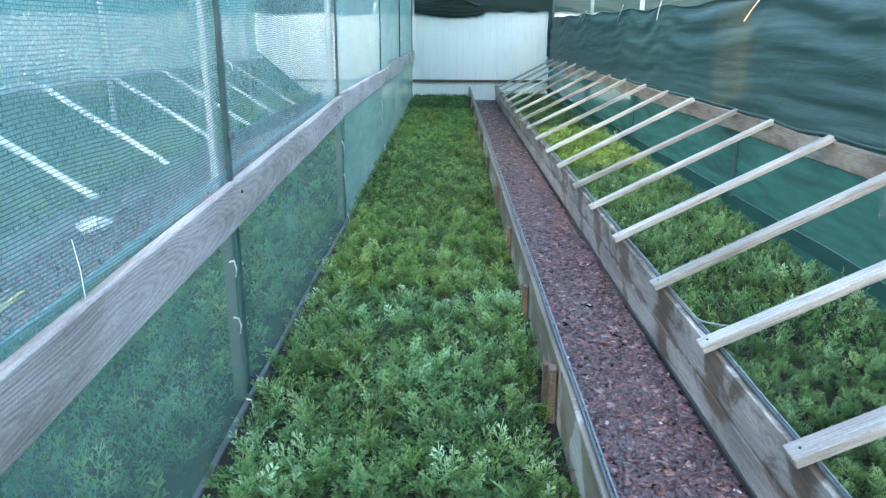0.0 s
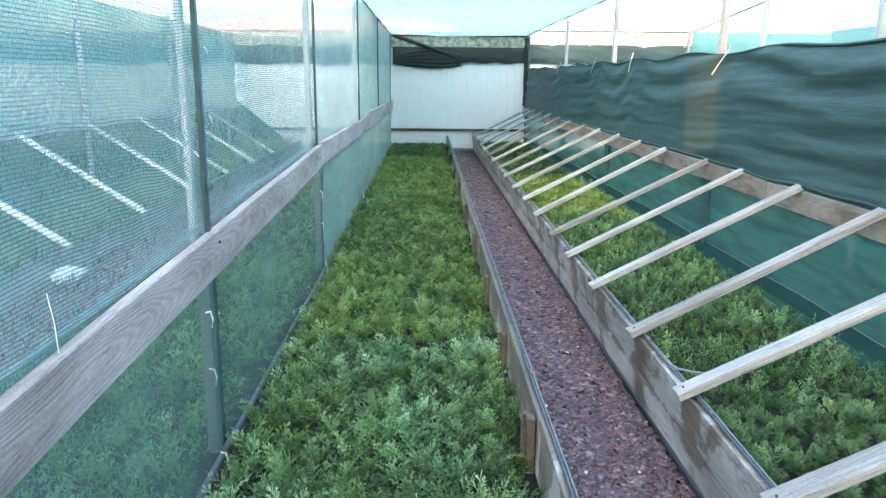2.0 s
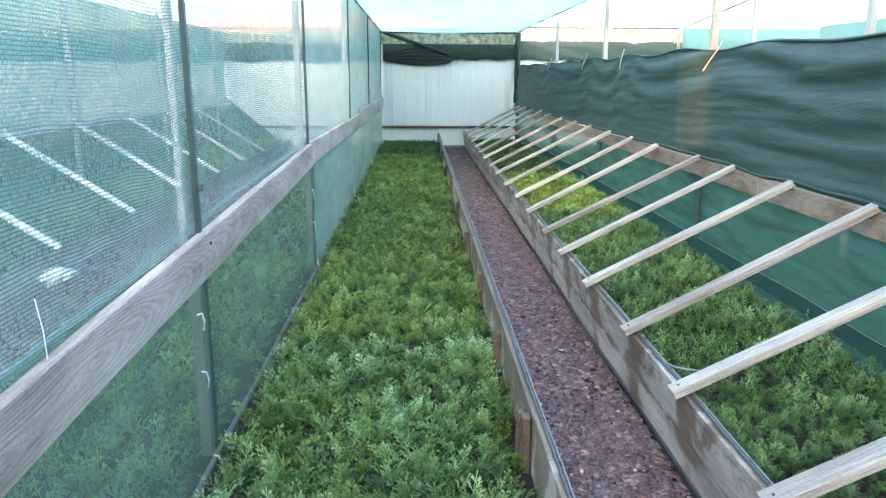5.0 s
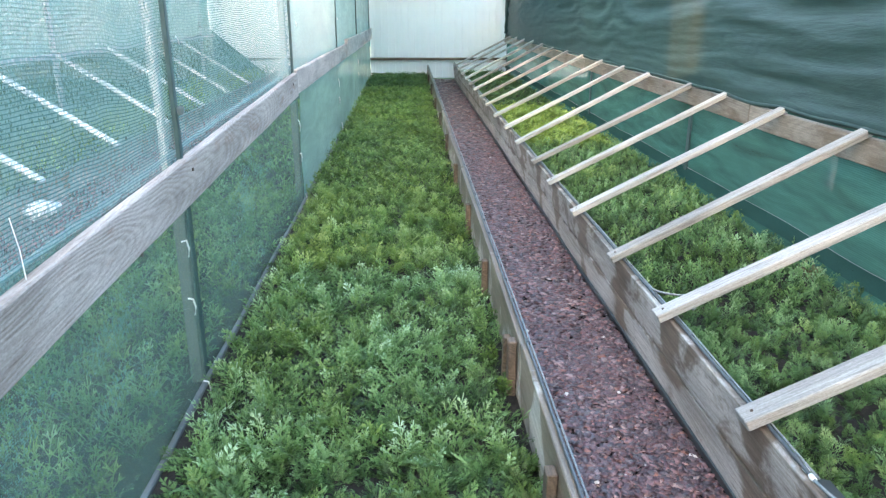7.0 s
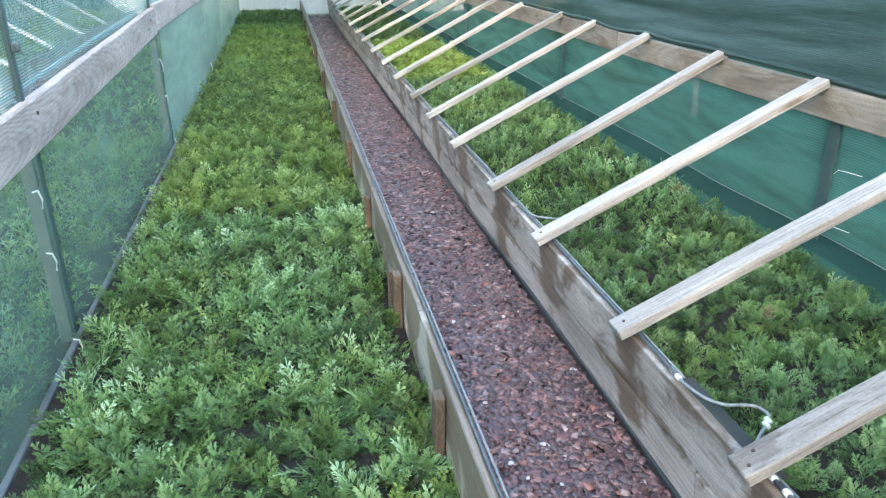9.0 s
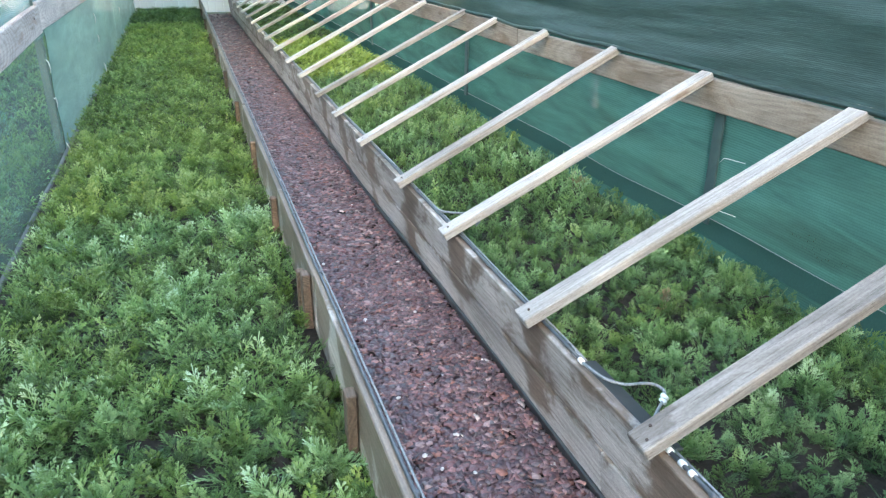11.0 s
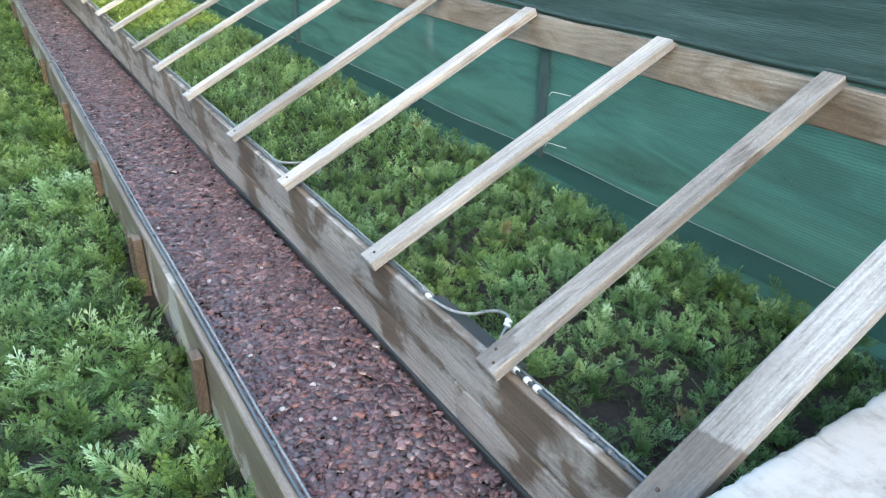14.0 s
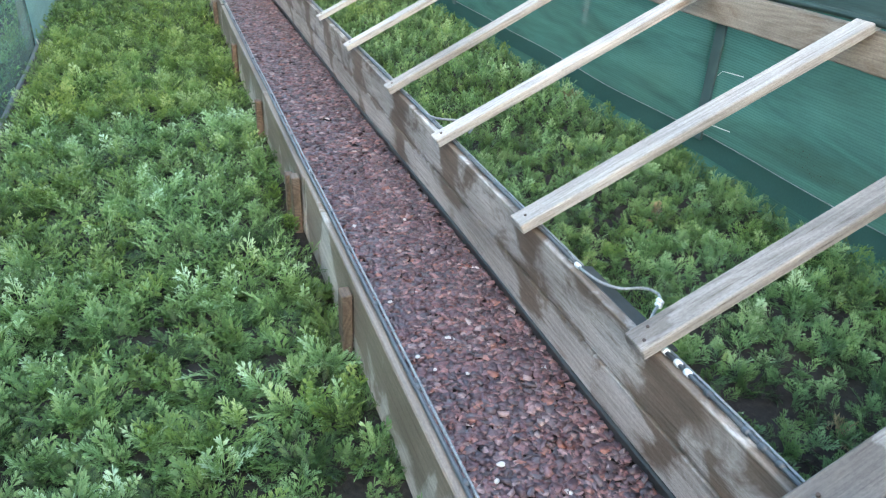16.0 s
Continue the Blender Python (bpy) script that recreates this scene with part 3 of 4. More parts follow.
def bed(name, kinds, x0, x1, y0, y1, step, z, material, rng, grow=(0.8, 1.2), gaps=0.0, clump=0.24, keep=None, cools=(0.4, 0.2), frosty=(), **tags):
    """Plants on a loose grid, joined into one mesh."""
    xs, ys = np.meshgrid(np.arange(x0, x1, step), np.arange(y0, y1, step))
    at = np.stack([xs.ravel(), ys.ravel()], -1)
    at[:, 0] += (np.round(at[:, 1] / step) % 2) * step * 0.5
    at += rng.uniform(-0.42, 0.42, at.shape) * step
    at = at[(at[:, 0] > x0) & (at[:, 0] < x1)]
    lush = np.array([noise.noise((x * 3.1, y * 3.1, 2.0)) + 0.5 * noise.noise((x * 9.0, y * 9.0, 4.0)) for x, y in at])
    at, lush = at[lush > gaps - 0.75], lush[lush > gaps - 0.75]
    if keep:
        ok = np.array([keep(x, y) for x, y in at]) > rng.uniform(0, 1, len(at))
        at, lush = at[ok], lush[ok]
    frost = np.array([noise.noise((x * 2.3, y * 2.3, 11.0)) + sum(a * math.exp(-((x - fx) / 0.15) ** 2 - ((y - fy) / 0.17) ** 2) for fx, fy, a in frosty) for x, y in at])
    pick = rng.integers(0, len(kinds), len(at))
    vs, ts, cs = [], [], []
    for k, (verts, tint) in enumerate(kinds):
        own, lu = at[pick == k], lush[pick == k]
        n, fr = len(own), frost[pick == k]
        if not n:
            continue
        r = turns(rng.uniform(0, 6.28, n), rng.normal(0, 0.16, n), np.zeros(n))
        s = rng.uniform(*grow, n) * (1 + clump * lu)
        v = np.einsum("nij,kj->nki", r, verts) * s[:, None, None]
        v[:, :, :2] += own[:, None]
        v[:, :, 2] += z
        vs.append(v.reshape(-1, 3))
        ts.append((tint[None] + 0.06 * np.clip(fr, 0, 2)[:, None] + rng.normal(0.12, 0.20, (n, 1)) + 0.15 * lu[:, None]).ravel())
        shoots = rng.normal(0, 0.8 * cools[1], (n, tint.size // 4))
        cs.append((np.repeat(shoots, 4, 1) * 0.5 + rng.normal(cools[0], cools[1], (n, 1)) + 0.5 * fr[:, None]).ravel())
    v = np.concatenate(vs)
    q = np.arange(len(v)).reshape(-1, 4)
    return joined(name, v, q, material, np.clip(np.concatenate(ts), 0, 1), np.clip(np.concatenate(cs), 0, 1), **tags)


PR = np.random.default_rng(21)
FULL = [plant(PR, 6, 0.074, 0.48, 5, 3, 0.0034, (0.3, 1.3), 0.35, 0.32) for _ in range(10)]
MID = [plant(PR, 5, 0.084, 0.48, 4, 2, 0.0034, (0.25, 1.15), 0.45, 0.25) for _ in range(6)]
FAR = [plant(PR, 5, 0.086, 0.50, 2, 1, 0.0056, (0.15, 1.1), 0.5, 0.2) for _ in range(6)]
FAR_BAY = [plant(PR, 5, 0.100, 0.55, 1, 1, 0.0085, (0.3, 1.2)) for _ in range(5)]
BAY_NEAR = [plant(PR, 5, 0.095, 0.5, 2, 1, 0.0058, (0.3, 1.1)) for _ in range(5)]
UP = [plant(PR, 6, 0.054, 0.56, 5, 2, 0.0024, (0.55, 1.3), 0.9, 0.12, 0.75) for _ in range(10)]
UP_FAR = [plant(PR, 5, 0.068, 0.50, 3, 1, 0.0052, (0.4, 1.2), 0.7, 0.1, 0.6) for _ in range(5)]

def thinning(x, y):
    """The near corner beside the edging is thinly planted."""
    return 0.94 if y > 2.9 else 0.92 - 0.40 * min(1, max(0, (x - 0.22) / 0.22)) * min(1, (2.9 - y) / 0.7)


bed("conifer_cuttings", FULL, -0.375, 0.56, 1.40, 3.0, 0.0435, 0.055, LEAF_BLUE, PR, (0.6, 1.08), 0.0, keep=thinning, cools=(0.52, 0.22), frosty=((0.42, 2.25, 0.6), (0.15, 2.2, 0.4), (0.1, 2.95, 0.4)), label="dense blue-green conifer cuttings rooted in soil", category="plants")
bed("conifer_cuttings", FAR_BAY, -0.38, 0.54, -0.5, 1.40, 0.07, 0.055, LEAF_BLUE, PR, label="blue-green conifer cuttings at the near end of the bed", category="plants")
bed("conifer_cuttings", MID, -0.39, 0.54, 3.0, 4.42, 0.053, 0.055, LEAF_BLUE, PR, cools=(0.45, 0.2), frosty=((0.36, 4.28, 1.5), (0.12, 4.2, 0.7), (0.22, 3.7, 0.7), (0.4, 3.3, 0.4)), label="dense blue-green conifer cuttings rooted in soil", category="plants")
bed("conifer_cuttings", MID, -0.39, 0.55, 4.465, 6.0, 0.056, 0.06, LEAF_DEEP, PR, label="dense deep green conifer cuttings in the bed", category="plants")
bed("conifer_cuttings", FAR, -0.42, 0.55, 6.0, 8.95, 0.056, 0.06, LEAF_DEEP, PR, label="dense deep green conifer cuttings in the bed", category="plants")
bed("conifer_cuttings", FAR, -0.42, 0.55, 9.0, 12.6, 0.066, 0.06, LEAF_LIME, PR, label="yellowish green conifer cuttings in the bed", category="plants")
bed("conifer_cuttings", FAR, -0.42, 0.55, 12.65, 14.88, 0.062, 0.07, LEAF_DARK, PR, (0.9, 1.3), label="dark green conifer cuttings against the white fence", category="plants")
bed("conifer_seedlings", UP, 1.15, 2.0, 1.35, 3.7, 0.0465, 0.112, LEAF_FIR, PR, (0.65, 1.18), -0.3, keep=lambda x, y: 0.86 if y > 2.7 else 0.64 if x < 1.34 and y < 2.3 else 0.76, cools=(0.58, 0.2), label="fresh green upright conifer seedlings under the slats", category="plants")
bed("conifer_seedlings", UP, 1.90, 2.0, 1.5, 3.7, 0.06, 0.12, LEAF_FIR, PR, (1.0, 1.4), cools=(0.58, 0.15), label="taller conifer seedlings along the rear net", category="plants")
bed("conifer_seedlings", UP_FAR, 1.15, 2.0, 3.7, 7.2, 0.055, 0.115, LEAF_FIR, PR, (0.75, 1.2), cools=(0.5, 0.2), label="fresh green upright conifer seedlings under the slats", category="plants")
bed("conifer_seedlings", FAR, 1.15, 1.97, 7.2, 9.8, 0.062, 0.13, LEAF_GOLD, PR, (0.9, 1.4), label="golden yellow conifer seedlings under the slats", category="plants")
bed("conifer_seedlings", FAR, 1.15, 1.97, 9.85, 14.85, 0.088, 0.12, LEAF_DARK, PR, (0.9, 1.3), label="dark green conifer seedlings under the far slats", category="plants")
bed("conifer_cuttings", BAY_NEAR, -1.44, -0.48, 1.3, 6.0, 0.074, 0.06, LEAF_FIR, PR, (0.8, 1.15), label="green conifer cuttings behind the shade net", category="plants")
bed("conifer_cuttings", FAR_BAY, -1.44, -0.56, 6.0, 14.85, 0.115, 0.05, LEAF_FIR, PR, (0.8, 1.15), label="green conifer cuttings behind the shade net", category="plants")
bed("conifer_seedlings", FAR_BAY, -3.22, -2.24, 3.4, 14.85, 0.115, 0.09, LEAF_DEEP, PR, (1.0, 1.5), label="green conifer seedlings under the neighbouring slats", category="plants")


# dried cuttings among the green ones
DRY_LEAF = foliage("dry_straw_leaf", (0.12, 0.09, 0.05), (0.25, 0.19, 0.11), (0.38, 0.31, 0.19), (0.50, 0.43, 0.30))
for x, y, z in ((1.95, 4.09, 0.15), (1.925, 4.13, 0.14), (1.43, 2.02, 0.11), (1.60, 2.95, 0.11), (1.66, 3.02, 0.11), (0.36, 2.2, 0.055)):
    verts, tint = UP[int(x * 100) % 10]
    dry = joined("dry_cutting", verts * 0.85, np.arange(len(verts)).reshape(-1, 4), DRY_LEAF, np.clip(tint + 0.25, 0, 1), np.full(len(verts), 0.4), label="dried straw-coloured cutting standing among the green ones", category="plant", group="dried cuttings")
    dry["kind"] = "thing"
    dry.location = (x, y, z)


# pale stones lying on the chips
PALE_STONE = plain("pale_stone", (0.62, 0.60, 0.57), 0.7, 0.0, 0.2, 60.0)
stone_rng = random.Random(12)
for x, y, size in ((0.783, 2.263, 0.010), (0.757, 2.223, 0.007), (0.731, 2.662, 0.008), (0.756, 2.601, 0.006), (0.735, 2.922, 0.007), (0.828, 2.563, 0.006), (0.93, 3.4, 0.007), (0.70, 3.9, 0.008)):
    bm = bmesh.new()
    bmesh.ops.create_icosphere(bm, subdivisions=2, radius=size)
    for v in bm.verts:
        v.co = Vector((v.co.x, v.co.y * 0.8, v.co.z * 0.55)) * (1 + 0.4 * noise.noise(v.co * 70 + Vector((x * 9, y * 9, 0))))
    st = tagged(part("stone", bm, PALE_STONE), label="small pale stone lying on the red chips", category="stone", group="pale stones")
    st.location, st.rotation_euler = (x, y, 0.016), (0, 0, stone_rng.uniform(0, 6))


# ---- bed edging beside the path ----
def stretch(breaks):
    return list(zip(breaks, breaks[1:]))


def edging(name, x, breaks, thick, z0, z1, material, warp, **tags):
    thing = empty(name, (x, breaks[0], 0), **tags)
    for k, (a, b) in enumerate(stretch(breaks)):
        bm = rough_box((thick, b - a - 0.004, z1 - z0), 0.003, 14, warp, k + x)
        p = part("plank", bm, material, thing)
        p.location = (0, (a + b) / 2 - breaks[0], (z0 + z1) / 2 + 0.004 * math.sin(k * 2.1))
    return thing


edge = edging("bed_edging", EDGE_X - 0.017, (-0.6, 1.95, 3.28, 5.9, 8.7, 11.6, 14.9), 0.028, -0.02, 0.262, EDGE_WOOD, 0.006,
              label="low grey plank edging held by wooden stakes", category="edging")
for y, top, w, lean in ((2.68, 0.235, 0.05, 1.0), (3.34, 0.245, 0.055, -2.0), (3.45, 0.21, 0.04, 2.0), (4.18, 0.22, 0.04, 0.0), (5.08, 0.23, 0.045, 1.0), (6.2, 0.22, 0.045, -1.0),
                        (7.4, 0.23, 0.04, 2.0), (8.7, 0.24, 0.05, 0.0), (10.1, 0.22, 0.045, 1.0), (11.6, 0.24, 0.05, 0.0), (13.2, 0.23, 0.045, -1.0)):
    st = part("stake", rough_box((0.026, w * 0.85, top + 0.05), 0.003, 3, 0.002, y, 2), STAKE_WOOD, edge, "brown wooden stake with a sawn top")
    st.location = (-0.028 - 0.002, y + 0.6, top / 2 - 0.025)
    st.rotation_euler = (radians(lean), 0, 0)


# ---- slatted cold frame ----
# each slat: far edge at its low and its high end, width
LATHS = ((1.806, 1.842, 0.080), (2.235, 2.246, 0.062), (2.768, 2.766, 0.064), (3.372, 3.392, 0.057), (3.928, 4.004, 0.054), (4.580, 4.645, 0.053), (5.210, 5.285, 0.042),
         (5.776, 5.813, 0.048), (6.470, 6.610, 0.046), (7.170, 7.275, 0.044), (7.85, 7.96, 0.046), (8.62, 8.73, 0.042), (9.30, 9.45, 0.046), (10.10, 10.28, 0.042), (10.76, 11.00, 0.044),
         (11.50, 11.80, 0.042), (12.30, 12.58, 0.044), (13.10, 13.34, 0.042), (13.90, 14.10, 0.044))
frame_thing = empty("cold_frame", (FRONT_X, -0.6, 0), label="weathered plank cold frame with sloping wooden slats over the bed", category="cold frame")
LEAN = math.atan2(0.034, 0.30)
for row, (z0, z1) in enumerate(((0.006, 0.147), (0.154, 0.307))):
    for k, (a, b) in enumerate(stretch((-0.6, 1.3, 4.3, 7.9, 11.4, 14.9) if row else (-0.6, 2.4, 5.6, 9.2, 12.4, 14.9))):
        p = part("plank", rough_box((0.022, b - a - 0.004, z1 - z0), 0.002, 24, 0.0025, k + 3 * row), PLANK, frame_thing)
        p.location = (0.012 - (z0 + z1) / 2 * math.tan(LEAN), (a + b) / 2 + 0.6, (z0 + z1) / 2)
        p.rotation_euler = (0, -LEAN, 0)
film = part("film_strip", rough_box((0.012, 15.4, 0.030), 0.004, 140, 0.011, 4), FILM, frame_thing, "black plastic film strip along the foot")
film.location = (-0.004, 7.8, 0.012)
flap = part("film_flap", rough_box((0.045, 0.34, 0.006), 0.002, 4, 0.004, 6), FILM, frame_thing, "grey plastic flap behind the front plank")
flap.location, flap.rotation_euler = (0.012, 2.36 + 0.6, 0.300), (0, radians(12), 0)
for k, (a, b) in enumerate(stretch((-0.6, 4.95, 8.6, 11.9, 14.9))):
    p = part("rear_board", rough_box((0.032, b - a - 0.004, 0.108), 0.004, 14, 0.005, k + 9), REAR_WOOD, frame_thing, "brown knotty rear board")
    p.location = (REAR_X - FRONT_X, (a + b) / 2 + 0.6, 0.720 + 0.004 * math.sin(k * 1.7))
LOW, HIGH = Vector((1.0, 0, 0.33)), Vector((1.987, 0, 0.804))
SLOPE = math.atan2(HIGH.z - LOW.z, HIGH.x - LOW.x)
lath_rng = random.Random(5)
for k, (lo_y, hi_y, w) in enumerate(LATHS):
    skew = math.atan2(hi_y - lo_y, HIGH.x - LOW.x)
    ln = (HIGH - LOW).length / math.cos(skew) + lath_rng.uniform(-0.012, 0.012)
    thick = 0.029 if k < 5 else 0.026
    bm = moved(rough_box((w, ln, thick), 0.003, 10, 0.0035, k + 20), pose(0, ln / 2, -thick / 2))
    p = part("slat", bm, LATH_WET if k == 0 else LATH_GREY if k == 1 else LATH_WOOD, frame_thing, "grey weathered wooden slat with a wet end" if k == 0 else "grey weathered wooden slat" if k == 1 else "pale weathered wooden slat")
    p.matrix_basis = Matrix.Translation((LOW.x - FRONT_X + lath_rng.uniform(-0.006, 0.006), lo_y - w / 2 + 0.6, LOW.z)) @ Matrix.Rotation(skew - math.pi / 2, 4, "Z") @ Matrix.Rotation(SLOPE, 4, "X")
    if k < 8:
        for e, s in ((0.02, 0.012), (0.045, -0.012)) if k < 2 else ((0.03, 0.002),):
            nail = bmesh.new()
            bmesh.ops.create_cone(nail, cap_ends=True, segments=8, radius1=0.004, radius2=0.0035, depth=0.003)
            n = part("nail", nail, NAIL, p)
            n.location = (s, e, 0.001)

# ---- white foam block on the near end of the frame ----
cover = bmesh.new()
NX = 300
rows_of = []
for off, z, worn, dent in ((0.006, 0.31, 0.4, 0), (0.008, 0.382, 1.0, 0), (0.004, 0.397, 1.0, 0), (-0.004, 0.402, 0.8, 0.1), (-0.022, 0.402, 0.5, 1.0), (-0.040, 0.402, 0.3, 0.3), (-0.065, 0.4005, 0, 0), (-0.8, 0.4005, 0, 0), (-0.8, 0.31, 0, 0)):
    line = []
    for i in range(NX + 1):
        x = 1.0 + 0.96 * i / NX
        bite = max(0.0, noise.noise((x * 30, 0.3, 2)) + 0.4 * noise.noise((x * 80, z * 9, 7))) ** 1.5
        crumb = worn * (-0.007 * bite + 0.0025 * noise.noise((x * 90, z * 40, 5)))
        line.append(cover.verts.new((x, 1.696 + 0.02 * (x - 1) + off + crumb, z + 0.4 * crumb - dent * 0.010 * bite)))
    rows_of.append(line)
for a, b in zip(rows_of, rows_of[1:] + rows_of[:1]):
    for i in range(NX):
        cover.faces.new((a[i], a[i + 1], b[i + 1], b[i]))
cover.faces.new([r[0] for r in rows_of])
cover.faces.new([r[-1] for r in rows_of][::-1])
bmesh.ops.recalc_face_normals(cover, faces=cover.faces)
def dirty_foam():
    m, nt, b = nodes_of("dirty_white_panel")
    v = coords(nt, geo=True)
    dirt = noise_tex(nt, v, 16.0, 5.0, 0.65)
    c = ramp(nt, dirt, [(0.26, (0.15, 0.13, 0.11)), (0.36, (0.33, 0.315, 0.295)), (0.50, (0.42, 0.415, 0.40)), (0.8, (0.455, 0.45, 0.44))])
    nt.links.new(c, b.inputs["Base Color"])
    b.inputs["Roughness"].default_value = 0.8
    bump(nt, b, noise_tex(nt, v, 90.0, 5.0, 0.7), 0.5, 0.003)
    return m


COVER_WHITE = dirty_foam()
tagged(part("foam_block", cover, COVER_WHITE, None, "", True), label="dirty white foam block with a crumbled edge on the frame", category="foam block")

# ---- hoses ----
def hose(name, x, z, y0, y1, radius, clips, seed, white=False, **tags):
    thing = empty(name, (x, y0, z), **tags)
    n = int((y1 - y0) / 0.12)
    for o, r, mat, lab in ((0.0, radius, BLACK_PIPE, "black feed hose"), (0.011, radius * 0.62, BLUE_PIPE, "thin grey line")):
        pts = [(o + 0.004 * noise.noise((k * 0.23, seed, o)), k * (y1 - y0) / n, 0.002 + 0.003 * noise.noise((k * 0.31, seed + 3, o))) for k in range(n + 1)]
        part("hose", tube(pts, r), mat, thing, lab, True)
    for y in clips:
        bm = tube([(0.003, 0, 0.001), (0.003, 0.014, 0.001)], radius * 1.45, 8)
        c = part("clip", bm, WHITE_PLASTIC if white and int(y * 10) % 7 == 0 else BLACK_PIPE, thing, "hose clip", True)
        c.location = (0, y - y0, 0)
    return thing


hr = random.Random(3)
hose("watering_hose", EDGE_X - 0.012, 0.270, -0.4, 14.85, 0.0048, [1.75 + 0.26 * k + hr.uniform(-0.05, 0.05) for k in range(48)], 1, group="watering hoses", label="thin dark watering hose with clips along the plank edging", category="hose")
hose("watering_hose", FRONT_X - 0.016, 0.314, 2.51, 14.85, 0.0048, [2.57 + 0.3 * k + hr.uniform(-0.06, 0.06) for k in range(38)], 2, group="watering hoses", label="thin dark watering hose along the frame's front plank", category="hose")
hose("watering_hose", FRONT_X - 0.016, 0.314, -0.4, 2.19, 0.0048, [1.35, 1.50, 1.62, 1.66, 1.74, 1.86, 1.90, 1.94, 2.04, 2.10, 2.13, 2.17], 5, True, group="watering hoses", label="thin dark watering hose with white joints on the front plank", category="hose")
loop = empty("hose_loop", (FRONT_X, 2.2, 0.29), label="pale grey hose loop with white joints hanging into the bed", category="hose")
LOOP = [(1.068, 2.57, 0.312), (1.064, 2.50, 0.315), (1.075, 2.43, 0.318), (1.105, 2.395, 0.318), (1.145, 2.392, 0.314), (1.172, 2.385, 0.310), (1.182, 2.362, 0.308), (1.165, 2.335, 0.308), (1.125, 2.300, 0.312), (1.095, 2.270, 0.312), (1.083, 2.240, 0.306)]
org = Vector((FRONT_X, 2.2, 0.29))
part("hose", tube([p - org for p in smooth_line(LOOP)], 0.0036, 7), BLUE_PIPE, loop, "", True)
for (x, y, z), r in (((1.064, 2.515, 0.315), 0.0062), ((1.066, 2.545, 0.314), 0.0055), ((1.088, 2.252, 0.310), 0.0066), ((1.168, 2.338, 0.309), 0.0058), ((1.155, 2.325, 0.310), 0.0052)):
    j = part("joint", tube([(0, -0.008, 0), (0, -0.004, 0), (0, 0.004, 0), (0, 0.008, 0)], r, 8), WHITE_PLASTIC, loop, "white plastic joint", True)
    j.location = Vector((x, y, z)) - org
wire_loop = [(1.068, 3.62, 0.312), (1.08, 3.54, 0.322), (1.125, 3.50, 0.325), (1.175, 3.49, 0.322), (1.19, 3.465, 0.308), (1.165, 3.44, 0.295)]
tagged(part("bent_tube", tube(smooth_line(wire_loop), 0.004, 6), BLUE_PIPE, None, "", True), label="thin bent grey tube sticking over the bed", category="hose")

# ---- net partition with its beam ----
POST_Y = (0.9, 3.44, 5.68, 8.46, 11.25, 14.5)
FOOT_Y = (0.9, 3.50, 5.89, 8.56, 11.4, 14.5)
part_wall = empty("net_partition", (WALL_X, -0.6, 0), label="shade net partition on square posts with a grey timber beam", category="partition")
for y, low_y in zip(POST_Y, FOOT_Y):
    foot = 0.70 if y < 5 else 0.80
    p = part("post", rough_box((0.022 if y < 5 else 0.034, 0.026 if y < 5 else 0.04, 2.10 - foot), 0.004), STEEL, part_wall, "pale square metal post")
    p.location = (-0.033, y + 0.6, (2.10 + foot) / 2)
    # added darker box that dims the post foot behind the denser lower net
    p = part("post_sleeve", rough_box((0.040, 0.054, foot + 0.1), 0.004), POST_GREY, part_wall, "darkened box added round the post foot")
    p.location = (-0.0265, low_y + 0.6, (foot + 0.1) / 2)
    p = part("batten", rough_box((0.008, 0.040, 0.70), 0.002), DARK_POST, part_wall, "dark strip behind the net")
    p.location = (-0.003 if y < 5 else -0.014, low_y + 0.6, 0.38)
    p = part("batten", rough_box((0.014, 0.024 if y < 5 else 0.015, 2.06 - foot - 0.06), 0.002), DARK_POST, part_wall, "dark strip clamping the net to its post")
    p.location = (0.010, y + 0.60, (2.06 + foot + 0.06) / 2)


def wavy_net(name, x, y0, y1, z0, z1, material, parent, label, amp, seed, sag=0.0):
    ox, oy = (parent.location.x, parent.location.y) if parent else (0, 0)
    def place(u, v):
        y, z = y0 + (y1 - y0) * u, z0 + (z1 - z0) * v
        return (x - ox + amp * rough(y * 1.1, z * 2.3, seed) + 0.4 * amp * rough(y * 4, z * 5, seed + 4), y - oy, z + sag * rough(y * 0.9, 0, seed))
    return part(name, sheet(int((y1 - y0) * 8), 14, place), material, parent, label, True)


# same net throughout; far panels get more cover, as a grazing view shows it
for y0, y1, knit, words in ((-0.6, 5.70, NET_UPPER, "sheer pale green upper net"), (5.702, 8.47, NET_MIDDLE, "pale green upper net with cover raised for the slanting view"), (8.472, 14.93, NET_OBLIQUE, "pale teal upper net with cover raised most for the slanting view")):
    wavy_net("upper_net", WALL_X, y0, y1, 0.70, 2.06, knit, part_wall, words, 0.014, 3.0)
wavy_net("lower_net", WALL_X + 0.003, -0.6, 5.90, 0.03, 0.80, NET_LOWER, part_wall, "dense green lower net", 0.012, 8.0)
wavy_net("lower_net", WALL_X + 0.003, 5.902, 14.93, 0.03, 0.80, NET_LOW_OBLIQUE, part_wall, "dense teal lower net", 0.012, 8.0)
